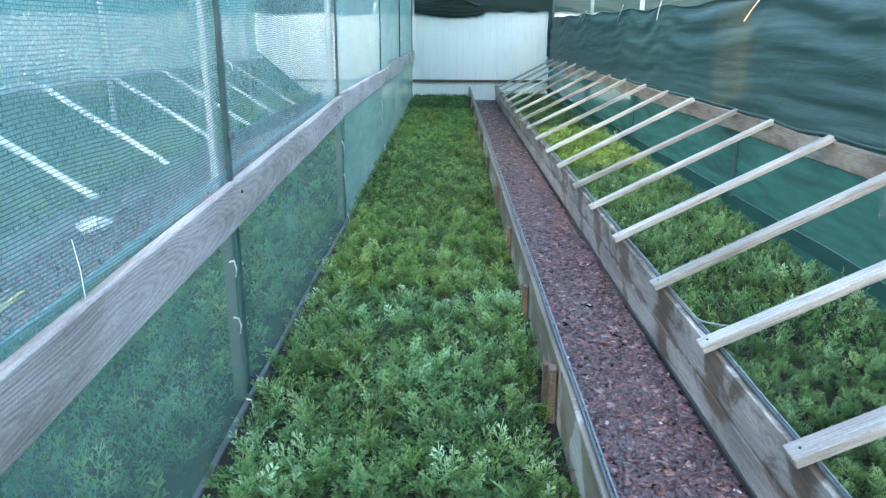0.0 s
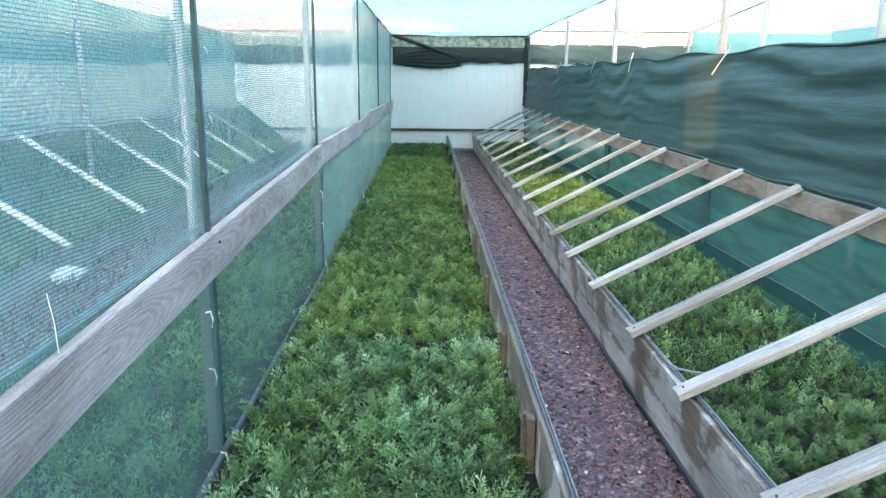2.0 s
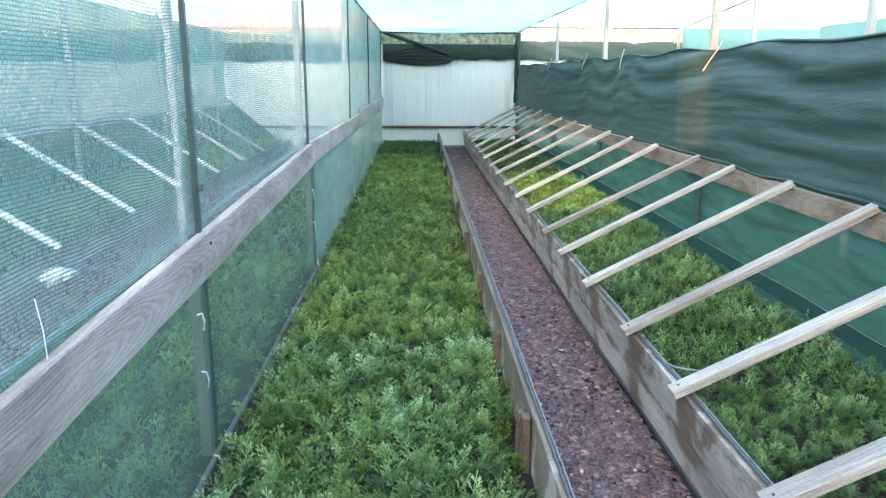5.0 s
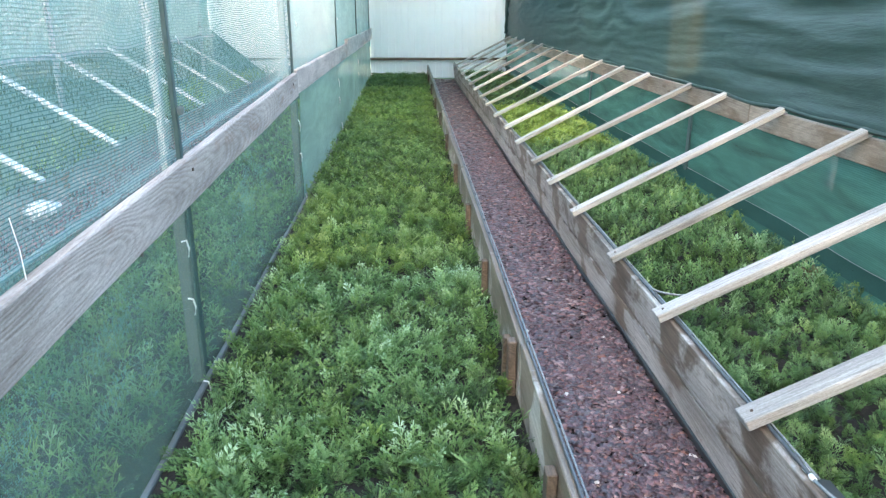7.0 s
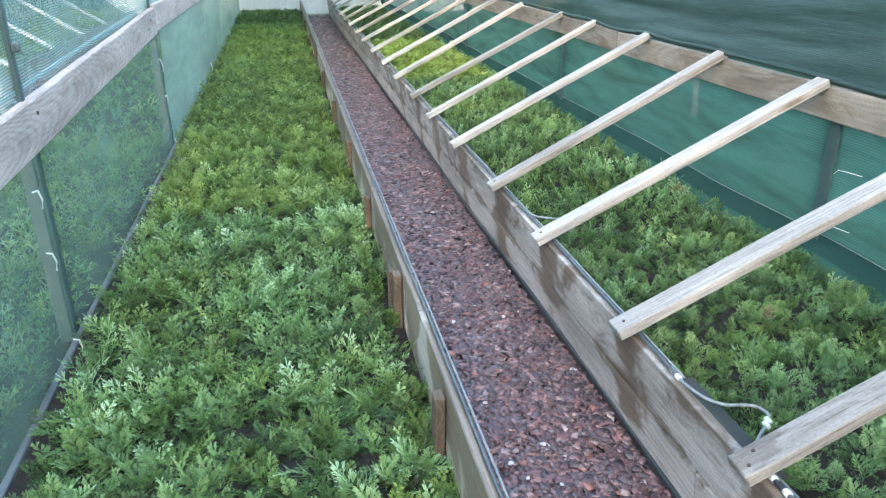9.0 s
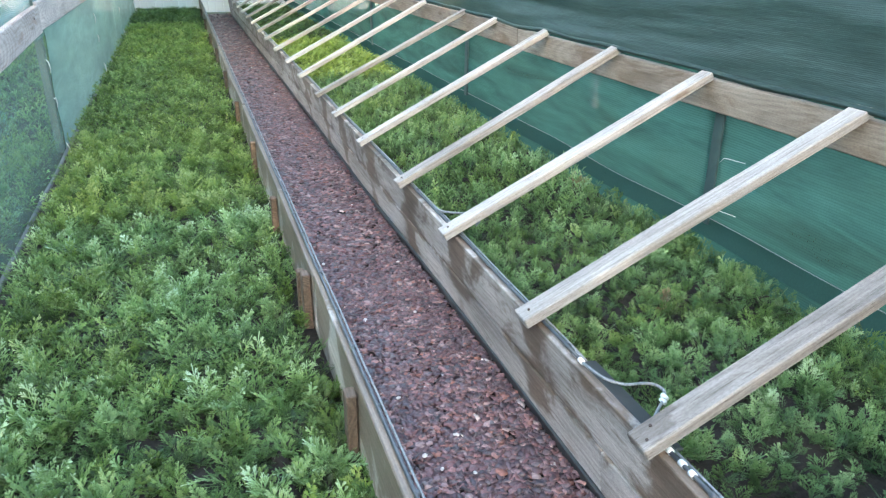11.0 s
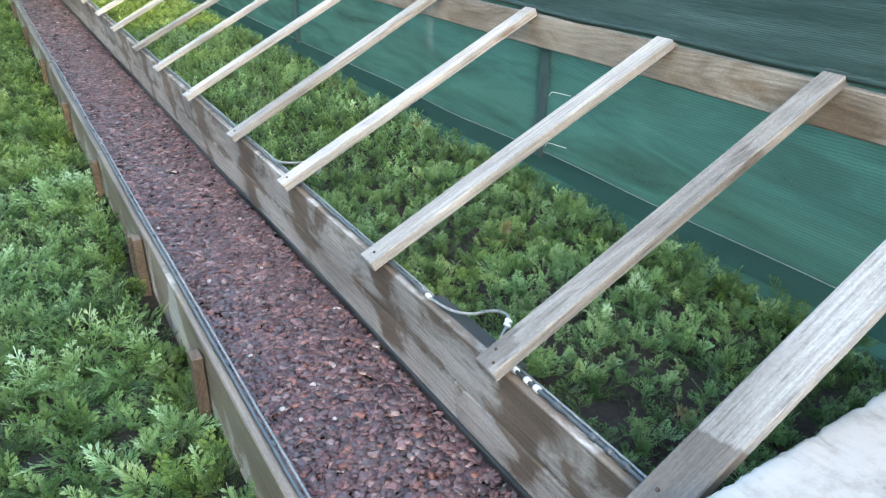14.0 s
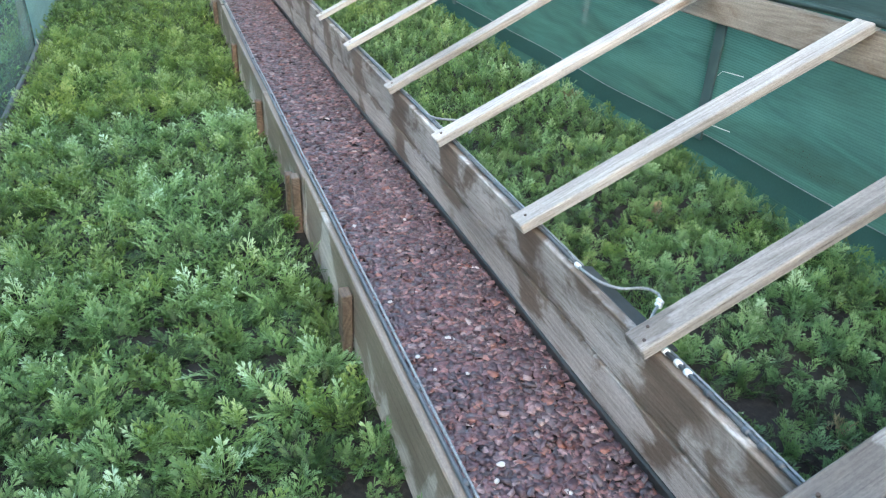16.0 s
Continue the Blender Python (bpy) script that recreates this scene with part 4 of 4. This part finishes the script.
for k, (a, b, za, zb, h) in enumerate(((-0.6, 5.68, 0.552, 0.742, 0.138), (5.685, 9.4, 0.752, 0.742, 0.14), (9.405, 14.9, 0.738, 0.722, 0.185))):
    p = part("beam", rough_box((0.03, math.hypot(b - a, zb - za), h), 0.004, 18, 0.005, k + 40), BEAM_WOOD, part_wall, "weathered grey timber beam with open grain")
    p.location = (0.022, (a + b) / 2 + 0.6, (za + zb) / 2 + h / 2)
    p.rotation_euler = (math.atan2(zb - za, b - a), 0, 0)
p = part("base_board", rough_box((0.018, 15.4, 0.12), 0.004, 60, 0.010, 51), GREY_BOARD, part_wall, "dark board at the foot of the net")
p.location = (0.014, 7.75, 0.012)
roll = [(-0.018, y + 0.6, 0.146 + (0.552 + 0.19 * (y + 0.6) / 6.28 if y < 5.68 else 0.755 - 0.003 * (y - 5.68) + (0.05 if y > 9.4 else 0)) + 0.006 * math.sin(y * 2.0)) for y in np.arange(-0.6, 14.9, 0.3)]
part("net_hem", tube(roll, 0.007, 7), HEM_NET, part_wall, "rolled net hem above the beam", True)
for y, z in ((3.46, 0.775), (2.98, 0.665), (5.5, 0.83), (1.9, 0.70)):
    nb = bmesh.new()
    bmesh.ops.create_cone(nb, cap_ends=True, segments=8, radius1=0.0055, radius2=0.005, depth=0.004)
    nl = part("nail", moved(nb, pose(0, 0, 0, 0, 90, 0)), NAIL, part_wall, "dark nail head")
    nl.location = (0.039, y + 0.6, z)
bolt = part("bracket", rough_box((0.018, 0.022, 0.026), 0.005), POST_GREY, part_wall, "small steel bracket")
bolt.location = (0.030, 3.43 + 0.6, 0.955)


def tie(parent, at, legs, r=0.0028):
    ox = Vector(parent.location)
    bm = tube([Vector(at) + Vector(l) - ox for l in legs], r, 5)
    return part("tie", bm, STRING, parent, "white string tie", True)


tr = random.Random(9)
for y in FOOT_Y[1:]:
    for z in (0.10, 0.385, 0.575) if y < 6 else (0.15, 0.42, 0.58):
        a = tr.uniform(-0.02, 0.02)
        tie(part_wall, (WALL_X + (0.016 if z > 0.2 else 0.034), y - 0.12, z), [(0, -0.03, 0.02 + a), (0.004, 0, 0), (0.006, 0.012, -0.03), (0.004, 0.005, -0.055)])
    for z in (1.15, 1.35, 1.55, 1.75):
        tie(part_wall, (WALL_X + 0.012, y + 0.03, z), [(0, -0.012, 0.01), (0.003, 0, 0), (0.002, 0.01, -0.015)], 0.002)

# ---- far fence ----
SHEET_W, RIB = 1.1, 0.122222


def fence_sheet(width):
    """Ribbed sheet metal: flat pans with raised ribs."""
    bm = bmesh.new()
    xs = []
    n = int(round(width / RIB))
    for k in range(n):
        b = k * RIB
        xs += [(b, 0.0), (b + 0.104, 0.0), (b + 0.1075, -0.011), (b + 0.1187, -0.011)]
    xs.append((n * RIB, 0.0))
    xs += [(n * RIB, 0.009), (0.0, 0.009), (0.0, 0.0)]
    low = [bm.verts.new((x, y, 0.03)) for x, y in xs]
    top = [bm.verts.new((x, y, 1.98)) for x, y in xs]
    for k in range(len(xs) - 1):
        bm.faces.new((low[k], low[k + 1], top[k + 1], top[k]))
    return bm


fence = empty("metal_fence", (-9.9, FENCE_Y, 0), label="white ribbed sheet-metal fence closing the far end", category="fence", kind="structure")
first = part("fence_sheet", fence_sheet(SHEET_W), FENCE_WHITE, fence)
for k in range(1, 15):
    o = new("fence_sheet", first.data)
    o.parent = fence
    o.location = (k * SHEET_W, 0.002 * (k % 2), 0)
for z in (0.37,):
    r = part("rail", rough_box((16.4, 0.03, 0.045), 0.003, 30, 0.006, 3, 0), STAKE_WOOD, fence, "brown wooden rail low on the fence")
    r.location = (8.2, -0.036, z)


def drape(x0, x1, y, ztop, zlow, seed, material=DRAPE):
    """A cloth strip folded over the fence top, its lower hem sagging between ties."""
    def place(u, v):
        x = x0 + (x1 - x0) * u
        hem = zlow(x)
        z = ztop + (hem - ztop) * v
        fold = 0.018 * rough(x * 2.0 + z * 6, z * 5, seed) + 0.008 * rough(x * 9, z * 14, seed + 2)
        return (x, y - 0.012 + fold - 0.02 * math.sin(math.pi * v), z)
    thing = empty("shade_cloth", group="cloths over the fence", label="dark green shade cloth hung over the fence top", category="cloth")
    part("cloth", sheet(int((x1 - x0) * 16), 14, place), material, thing, "", True)
    return thing


def hem_main(x):
    if x < 0.85:
        u = (x + 0.43) / 1.28
        return 1.565 - 0.085 * math.sin(math.pi * min(max(u * 0.85 + 0.02, 0), 1))
    return 1.585 + 0.012 * math.sin(x * 14)


main_drape = drape(-0.42, 2.0, FENCE_Y - 0.05, 1.86, hem_main, 4)
drape(2.05, 5.05, FENCE_Y - 0.04, 1.92, lambda x: 1.58 + 0.015 * math.sin(x * 9), 14, FAR_CLOTH)
drape(-9.5, -0.5, FENCE_Y - 0.04, 1.88, lambda x: 1.55 + 0.02 * math.sin(x * 5), 24)
# folds gathered towards the corner
for k in range(5):
    pts = [(-0.40, FENCE_Y - 0.085, 1.68 - 0.03 * k), (0.0, FENCE_Y - 0.10, 1.72 - 0.055 * k + 0.05), (0.45, FENCE_Y - 0.095, 1.80 - 0.07 * k), (0.85, FENCE_Y - 0.075, 1.70 - 0.03 * k)]
    part("fold", tube(smooth_line(pts), 0.014, 6), DRAPE, main_drape, "gathered fold of the cloth", True)
sash = [(-0.40, FENCE_Y - 0.06, 2.06), (0.0, FENCE_Y - 0.10, 1.93), (0.4, FENCE_Y - 0.11, 1.80), (0.75, FENCE_Y - 0.10, 1.68)]
part("twisted_end", tube(smooth_line(sash), 0.03, 8), DRAPE, main_drape, "twisted end of the cloth", True)

PALE_STRIP = plain("pale_mottled_net", (0.46, 0.45, 0.36), 0.85, 0.0, 0.75, 14.0)


def strip_place(u, v):
    x = -9.5 + 14.5 * u
    return (x, 14.905 + 0.01 * rough(x * 3, v * 2, 61), 1.85 + (0.23 if x < 2.0 else 0.30) * v + 0.012 * rough(x * 7, 0, 62) * v)


tagged(part("net_strip", sheet(160, 4, strip_place), PALE_STRIP, None, "", True), label="pale mottled net strip strung above the fence cloth", category="net", kind="structure")

# ---- roof net and its edge cables ----
def roof_place(u, v):
    x, y = WALL_X + (2.02 - WALL_X) * u, 8.1 + 6.78 * v
    sag = 0.055 * math.sin(math.pi * u) * (0.6 + 0.4 * math.sin(y * 2.37)) + 0.02 * rough(x * 2, y * 1.5, 6)
    return (x, y, 2.07 - sag)


tagged(part("roof_net", sheet(20, 110, roof_place), NET_ROOF, None, "", True), label="translucent teal shade net stretched overhead", category="net", kind="structure")
for nm, pts, r in (("cable", [(WALL_X, -0.6, 2.075), (WALL_X, 14.88, 2.075)], 0.012), ("cable", [(2.02, -1.5, 2.075), (2.02, 14.88, 2.075)], 0.012), ("cable", [(WALL_X, 14.88, 2.06), (2.02, 14.88, 2.06)], 0.014)):
    tagged(part(nm, tube(pts, r, 7), DARK_POST, None, "", True), group="roof cables", label="dark cable bordering the roof net", category="cable")

# added out of view, cut short so that light reaches the neighbouring bay
def bay_roof(u, v):
    x, y = -3.3 + (WALL_X + 3.3) * u, 9.3 + 5.58 * v
    return (x, y, 2.07 - 0.05 * math.sin(math.pi * u) + 0.02 * rough(x * 2, y * 1.5, 16))


tagged(part("roof_net", sheet(16, 40, bay_roof), NET_SIDE, None, "", True), label="unseen pale teal net added over the neighbouring bay", category="net", kind="structure")

# ---- curtain, rear net and their posts ----
CX = 2.035


def top_line(y):
    return 1.432 + 0.035 * max(0, (y - 8) / 6) + 0.035 * math.sin((y - 5.75) * 2.42) ** 2 * (0.4 + 0.6 * math.exp(-((y - 8.0) / 4) ** 2))


def low_line(y):
    return 0.782 + 0.014 * rough(y * 0.9, 0, 3) + 0.012 * rough(y * 2.7, 0, 8)


TIES = (-0.6, 1.0, 3.1, 5.655, 7.736, 9.163, 11.26, 13.2, 15.0)


def swag(y):
    """How far the cloth sags between the two ties at y, from 0 at a tie to 1."""
    k = max(i for i, t in enumerate(TIES) if t <= y)
    u = (y - TIES[k]) / (TIES[k + 1] - TIES[k])
    return 4 * u * (1 - u)


def curtain_place(u, v):
    y = -0.6 + 15.5 * u
    zt, zl = top_line(y), low_line(y)
    z = zt + (zl - zt) * v
    dip = swag(y)
    d = zt - z - 0.16 * dip
    fold = 0.016 * math.sin(30.0 * d + 1.0 * rough(y * 0.5, 0, 21)) * math.exp(-((zt - z) / 0.36) ** 2) * (0.35 + 0.65 * dip)
    pleat = 0.014 * math.exp(-4.5 * v) * rough(y * 3.1, 0.4, 2) + (0.012 + 0.012 * min(1, max(0, y - 4.5))) * rough(y * 0.35, z * 6.0 + 0.5 * dip, 7) + 0.010 * rough(y * 0.8 + 2.5 * z, z * 13 + 0.8 * dip, 12) + 0.005 * rough(y * 2.6 + 5 * z, z * 30, 15)
    bow = 0.028 * math.sin(math.pi * v)
    return (pleat + fold - bow + 0.012 - 0.055 * v ** 4, y + 0.6, z)


curtain = empty("shade_curtain", (CX, -0.6, 0), label="dark green shade cloth curtain hanging above the cold frame", category="curtain")
part("cloth", sheet(420, 60, curtain_place), CURTAIN, curtain, "", True)
low_pts = [(-0.045 + 0.006 * rough(y * 2, 0, 6), y + 0.6, low_line(y) + 0.012) for y in np.arange(-0.6, 14.9, 0.1)]
part("lower_hem", tube(low_pts, 0.010, 8), CURTAIN, curtain, "rolled lower hem of the curtain", True)
roll_pts = [(0.01 + 0.008 * rough(y * 3, 0, 2), y + 0.6, top_line(y) + 0.004) for y in np.arange(-0.6, 14.9, 0.08)]
part("rolled_hem", tube(roll_pts, 0.008, 8), CURTAIN, curtain, "rolled upper hem of the curtain", True)
for y, dy, dz in ((5.655, 0.205, -0.135), (7.736, 0.06, -0.135), (9.163, 0.164, -0.13), (11.26, 0.24, -0.11), (3.1, 0.1, -0.1)):
    zt = top_line(y) + 0.02
    pts = [(-0.030, y + 0.6 - 0.02, zt + 0.03), (-0.032, y + 0.6, zt), (-0.040, y + 0.6 + dy * 0.5, zt + dz * 0.5), (-0.040, y + 0.6 + dy, zt + dz)]
    part("tie", tube(pts, 0.004, 5), RAG, curtain, "cream cloth tie")

rear = empty("rear_net_wall", (2.045, -0.6, 0), label="green shade net wall on posts behind the cold frame", category="net wall")
wavy_net("net", 2.032, -0.6, 14.93, 0.10, 0.80, NET_DEEP, rear, "dense green knitted net", 0.012, 31.0)
def hem_place(u, v):
    y = -0.6 + 15.5 * u
    return (-0.022 - 0.018 * v + 0.006 * rough(y * 2, v, 17), y + 0.6, 0.272 - 0.068 * v + 0.014 * rough(y * 1.4, 0, 5))
part("net_skirt", sheet(130, 4, hem_place), NET_SKIRT, rear, "folded dark hem band low on the net", True)
cord = [(-0.026 + 0.006 * rough(y * 2, 0, 17), y + 0.6, 0.274 + 0.014 * rough(y * 1.4, 0, 5)) for y in np.arange(-0.6, 14.9, 0.12)]
part("hem_cord", tube(cord, 0.0016, 5), BLUE_PIPE, rear, "thin pale cord along the hem", True)
for y in (0.7, 3.37, 5.97, 8.7, 11.3):
    wooden = abs(y - 5.97) < 0.1
    p = part("post", rough_box((0.042, 0.042, 2.06) if wooden else (0.04, 0.04, 2.06), 0.004, 4, 0.003, y, 2), POST_WOOD if wooden else DARK_POST if y < 5 else STEEL, rear, "warm brown wooden post" if wooden else "dark metal post" if y < 5 else "pale grey metal post")
    p.location = (0.022 if y < 5 else 0.045, y + 0.6, 1.03)
    if y > 5:
        # added box, so that the pale post looks dark behind the net
        p = part("post_sleeve", rough_box((0.062, 0.062, 0.84), 0.004), DARK_POST, rear, "dark box added round the post foot")
        p.location = (0.045, y + 0.6, 0.41)
for y in (3.305, 5.80, 8.42):
    # strip added on the net to darken it where the post shows through
    p = part("net_batten", rough_box((0.010, 0.048, 0.44), 0.002), DARK_POST, rear, "dark strip on the net standing for the post behind it")
    p.location = (-0.030, y + 0.6, 0.475)
for z in (0.33, 0.52):
    tie(rear, (2.005, 3.24, z), [(0, -0.10, 0.008), (-0.005, -0.03, 0.004), (-0.004, 0, 0), (0.0, 0.02, -0.02)], 0.0013)
corner_post = part("corner_post", rough_box((0.06, 0.06, 2.06), 0.01, 6, 0.012, 2, 2), DARK_POST, rear, "dark post wrapped in cloth")
corner_post.location = (0.0, 14.80 + 0.6, 1.03)
def gather(u, v):
    z = 2.02 - 1.2 * v
    return (-0.02 - 0.06 * u + 0.02 * rough(u * 4, z * 7, 3), 14.72 + 0.6 + 0.06 * rough(z * 5, u * 3, 9) + 0.05 * u, z)
part("gathered_cloth", sheet(6, 30, gather), CURTAIN, rear, "gathered end of the dark curtain", True)

# ---- the open bay beyond the curtain ----
side = empty("side_net_wall", (5.05, -4, 0), label="far teal shade net wall on metal posts", category="net wall")


def slant(y):
    """The far net wall runs askew, nearing the curtain towards the camera."""
    return -0.2 * (14.9 - max(y, 4.0))


def side_place(u, v):
    y, z = -4.0 + 18.93 * u, 0.05 + 2.11 * v
    return (slant(y) + 0.02 * rough(y * 1.1, z * 2.3, 41.0), y + 4, z)


part("net", sheet(150, 14, side_place), NET_EAST, side, "teal shade net", True)
for y in (2.0, 6.25, 9.4, 14.85):
    p = part("post", rough_box((0.05, 0.05, 2.2), 0.004), POST_WOOD if y > 14 else STEEL, side, "metal post")
    p.location = (-0.06 + slant(y), y + 4, 1.1)
part("cable", tube([(slant(-4), 0, 2.165), (slant(4), 8.0, 2.165), (0, 18.9, 2.165)], 0.012, 6), DARK_POST, side, "dark top cable")
for nm, place in (("net_wall", lambda u, v: (5.06 + 2.55 * u, 14.9 + 0.03 * rough(u * 6, v * 2, 71), 0.02 + 2.14 * v)), ("net_wall", lambda u, v: (7.61 + 0.03 * rough(u * 9, v * 2, 73), 14.9 - 12.0 * u, 0.02 + 2.19 * v))):
    tagged(part(nm, sheet(40, 6, place), NET_BACK, None, "", True), label="far teal net wall enclosing the open bay", category="net wall", group="far net walls")
tagged(part("cable", tube([(2.02, 14.9, 2.16), (5.05, 14.9, 2.16)], 0.012, 6), DARK_POST, None, "", True), group="roof cables", label="dark cable strung above the fence", category="cable")

# ---- the bay behind the net partition ----
bay = empty("cold_frame", (-2.18, -0.6, 0), label="neighbouring plank cold frame with pale slanting slats", category="cold frame")
for k, (a, b) in enumerate(stretch((-0.6, 3.4, 7.4, 11.2, 14.9))):
    p = part("plank", rough_box((0.03, b - a - 0.004, 0.17), 0.003, 10, 0.006, k + 61), EDGE_WOOD, bay)
    p.location = (0.02, (a + b) / 2 + 0.6, 0.075)
    p = part("rear_board", rough_box((0.03, b - a - 0.004, 0.05), 0.003, 10, 0.005, k + 71), STEEL, bay, "pale rear rail")
    p.location = (-1.03, (a + b) / 2 + 0.6, 0.79)
for k in range(8):
    y = 3.4 + 1.31 * k
    lo, hi = Vector((-2.15, y, 0.155)), Vector((-3.2, y + 0.1, 0.80))
    if hi.y > 14.8:
        continue
    ln = (hi - lo).length
    q = (hi - lo).to_track_quat("Y", "Z").to_matrix().to_4x4()
    p = part("slat", moved(rough_box((0.055, ln, 0.03), 0.003, 6, 0.004, k + 81), pose(0, ln / 2, 0)), BAY_LATH, bay, "pale wooden slat")
    p.matrix_basis = Matrix.Translation(lo - Vector((-2.18, -0.6, 0))) @ q
tagged(part("hose", tube([(-2.145 + 0.005 * rough(y, 0, 3), y, 0.168) for y in np.arange(-0.4, 14.8, 0.4)], 0.006, 6), BLUE_PIPE, None, "", True), group="watering hoses", label="thin pale hose along the neighbouring frame's plank", category="hose")


def gable(u, v):
    return (-1.1 + 1.05 * u, 15.45, 0.02 + 0.88 * v * (1 - u))
part("end_panel", sheet(12, 6, gable), NET_DEEP, bay, "sloping dark cloth end panel")
edging("bed_edging", -1.47, (-0.6, 3.0, 6.5, 10.5, 14.9), 0.026, -0.02, 0.09, STAKE_WOOD, 0.006, label="low dark plank edging of the neighbouring bed", category="edging")
far_wall = empty("net_partition", (-3.3, -0.6, 0), label="second shade net partition on pale posts", category="partition")
wavy_net("upper_net", -3.3, -0.6, 14.93, 0.78, 2.06, NET_FAR, far_wall, "pale green shade net", 0.02, 51.0)
wavy_net("lower_net", -3.298, -0.6, 14.93, 0.05, 0.80, NET_BAY, far_wall, "dark green lower net", 0.02, 53.0)
for y in (0.9, 3.55, 6.2, 8.85, 11.5, 14.2):
    p = part("post", rough_box((0.045, 0.045, 2.1), 0.004), STEEL, far_wall, "pale metal post")
    p.location = (0.03, y + 0.6, 1.04)
lump = bmesh.new()
bmesh.ops.create_icosphere(lump, subdivisions=4, radius=1.0)
for v in lump.verts:
    v.co = Vector((v.co.x * 0.085, v.co.y * 0.11, v.co.z * 0.045)) * (1 + 0.45 * noise.noise(v.co * 2.3) + 0.35 * noise.noise(v.co * 5.1 + Vector((3, 1, 7))))
bag = tagged(part("plastic_bag", lump, WHITE_PLASTIC, None, "", True), label="crumpled white plastic bag on the neighbouring path", category="bag")
bag.location = (-2.05, 5.72, 0.05)
tagged(part("string", tube([(-0.437, 2.50, 0.775), (-0.436, 2.495, 0.84), (-0.438, 2.485, 0.90)], 0.0011, 5), STRING), label="white string hanging on the net", category="string")
stick = tagged(part("stick", rough_box((0.025, 0.34, 0.012), 0.002, 3, 0.004, 3), YELLOW), label="short yellow stick lying on the neighbouring path", category="stick")
stick.location, stick.rotation_euler = (-1.83, 4.40, 0.026), (0, 0, radians(8))

# ---- beyond the fence ----
def hedge(name, x0, x1, y, height, count, rng, **tags):
    n = count
    c = np.stack([rng.uniform(x0, x1, n), y + rng.normal(0, 1.0, n), rng.uniform(0.2, 1, n) ** 0.7 * height], -1)
    c[:, 2] *= np.array([0.75 + 0.45 * noise.noise((x * 0.35, 3.0, y)) + 0.2 * noise.noise((x * 1.3, 7.0, y)) for x in c[:, 0]])
    s = rng.uniform(0.08, 0.24, (n, 1, 1))
    leaf = np.array([[-0.5, 0, -0.5], [0.5, 0, -0.3], [0.6, 0, 0.5], [-0.4, 0, 0.4]])
    r = turns(rng.uniform(0, 6.28, n), rng.uniform(-1, 1, n), rng.uniform(0, 6.28, n))
    v = (np.einsum("nij,kj->nki", r, leaf) * s + c[:, None]).reshape(-1, 3)
    return joined(name, v, np.arange(len(v)).reshape(-1, 4), LEAF_TREE, np.repeat(rng.uniform(0, 1, n), 4), **tags)


HR = np.random.default_rng(4)
hedge("far_bushes", -30, 26, 30.0, 2.5, 12000, HR, label="distant leafy bushes behind the fence", category="bushes")
house = empty("house", (-5.0, 44, 0), label="distant low house with peach walls and a red roof", category="house")
part("wall", moved(rough_box((14, 8, 3.7), 0.02), pose(0, 0, 1.85)), BRICK_WALL, house)
roof_bm = bmesh.new()
for x in (-7.3, 7.3):
    for y, z in ((-4.4, 3.7), (4.4, 3.7), (0, 4.7)):
        roof_bm.verts.new((x * (0.62 if y == 0 else 1.0), y, z))
rv = list(roof_bm.verts)
roof_bm.verts.ensure_lookup_table()
for f in ((0, 1, 2), (3, 5, 4), (0, 2, 5, 3), (1, 4, 5, 2), (0, 3, 4, 1)):
    roof_bm.faces.new([rv[k] for k in f])
part("roof", roof_bm, ROOF_RED, house, "red pitched roof")
for x in (-5, -2, 1, 4):
    w = part("window", moved(rough_box((1.3, 0.12, 1.2), 0.02), pose(x, -4.02, 1.7)), WHITE_PLASTIC, house, "white window")
    part("pane", moved(rough_box((1.1, 0.04, 1.0), 0.0), pose(x, -4.09, 1.7)), GLASS, w)

# ---- added unseen screen: blocks the low sun, its slots let streaks reach the curtain ----
SCREEN_BITS = ((-45, -5.025, 0, 11.2), (-4.99, -4.95, 7.53, 8.2), (-4.90, 45, 0, 11.2), (-5.025, -4.90, 0, 7.53), (-5.025, -4.90, 8.2, 11.2))
south = empty("sun_screen", (0, -20, 0), label="unseen slotted screen added to keep the low sun off the nursery", category="wall", kind="structure")
for x0, x1, z0, z1 in SCREEN_BITS:
    part("wall_piece", moved(rough_box((x1 - x0, 0.02, z1 - z0), 0.0), pose((x0 + x1) / 2, 0, (z0 + z1) / 2)), SCREEN_GREY, south)
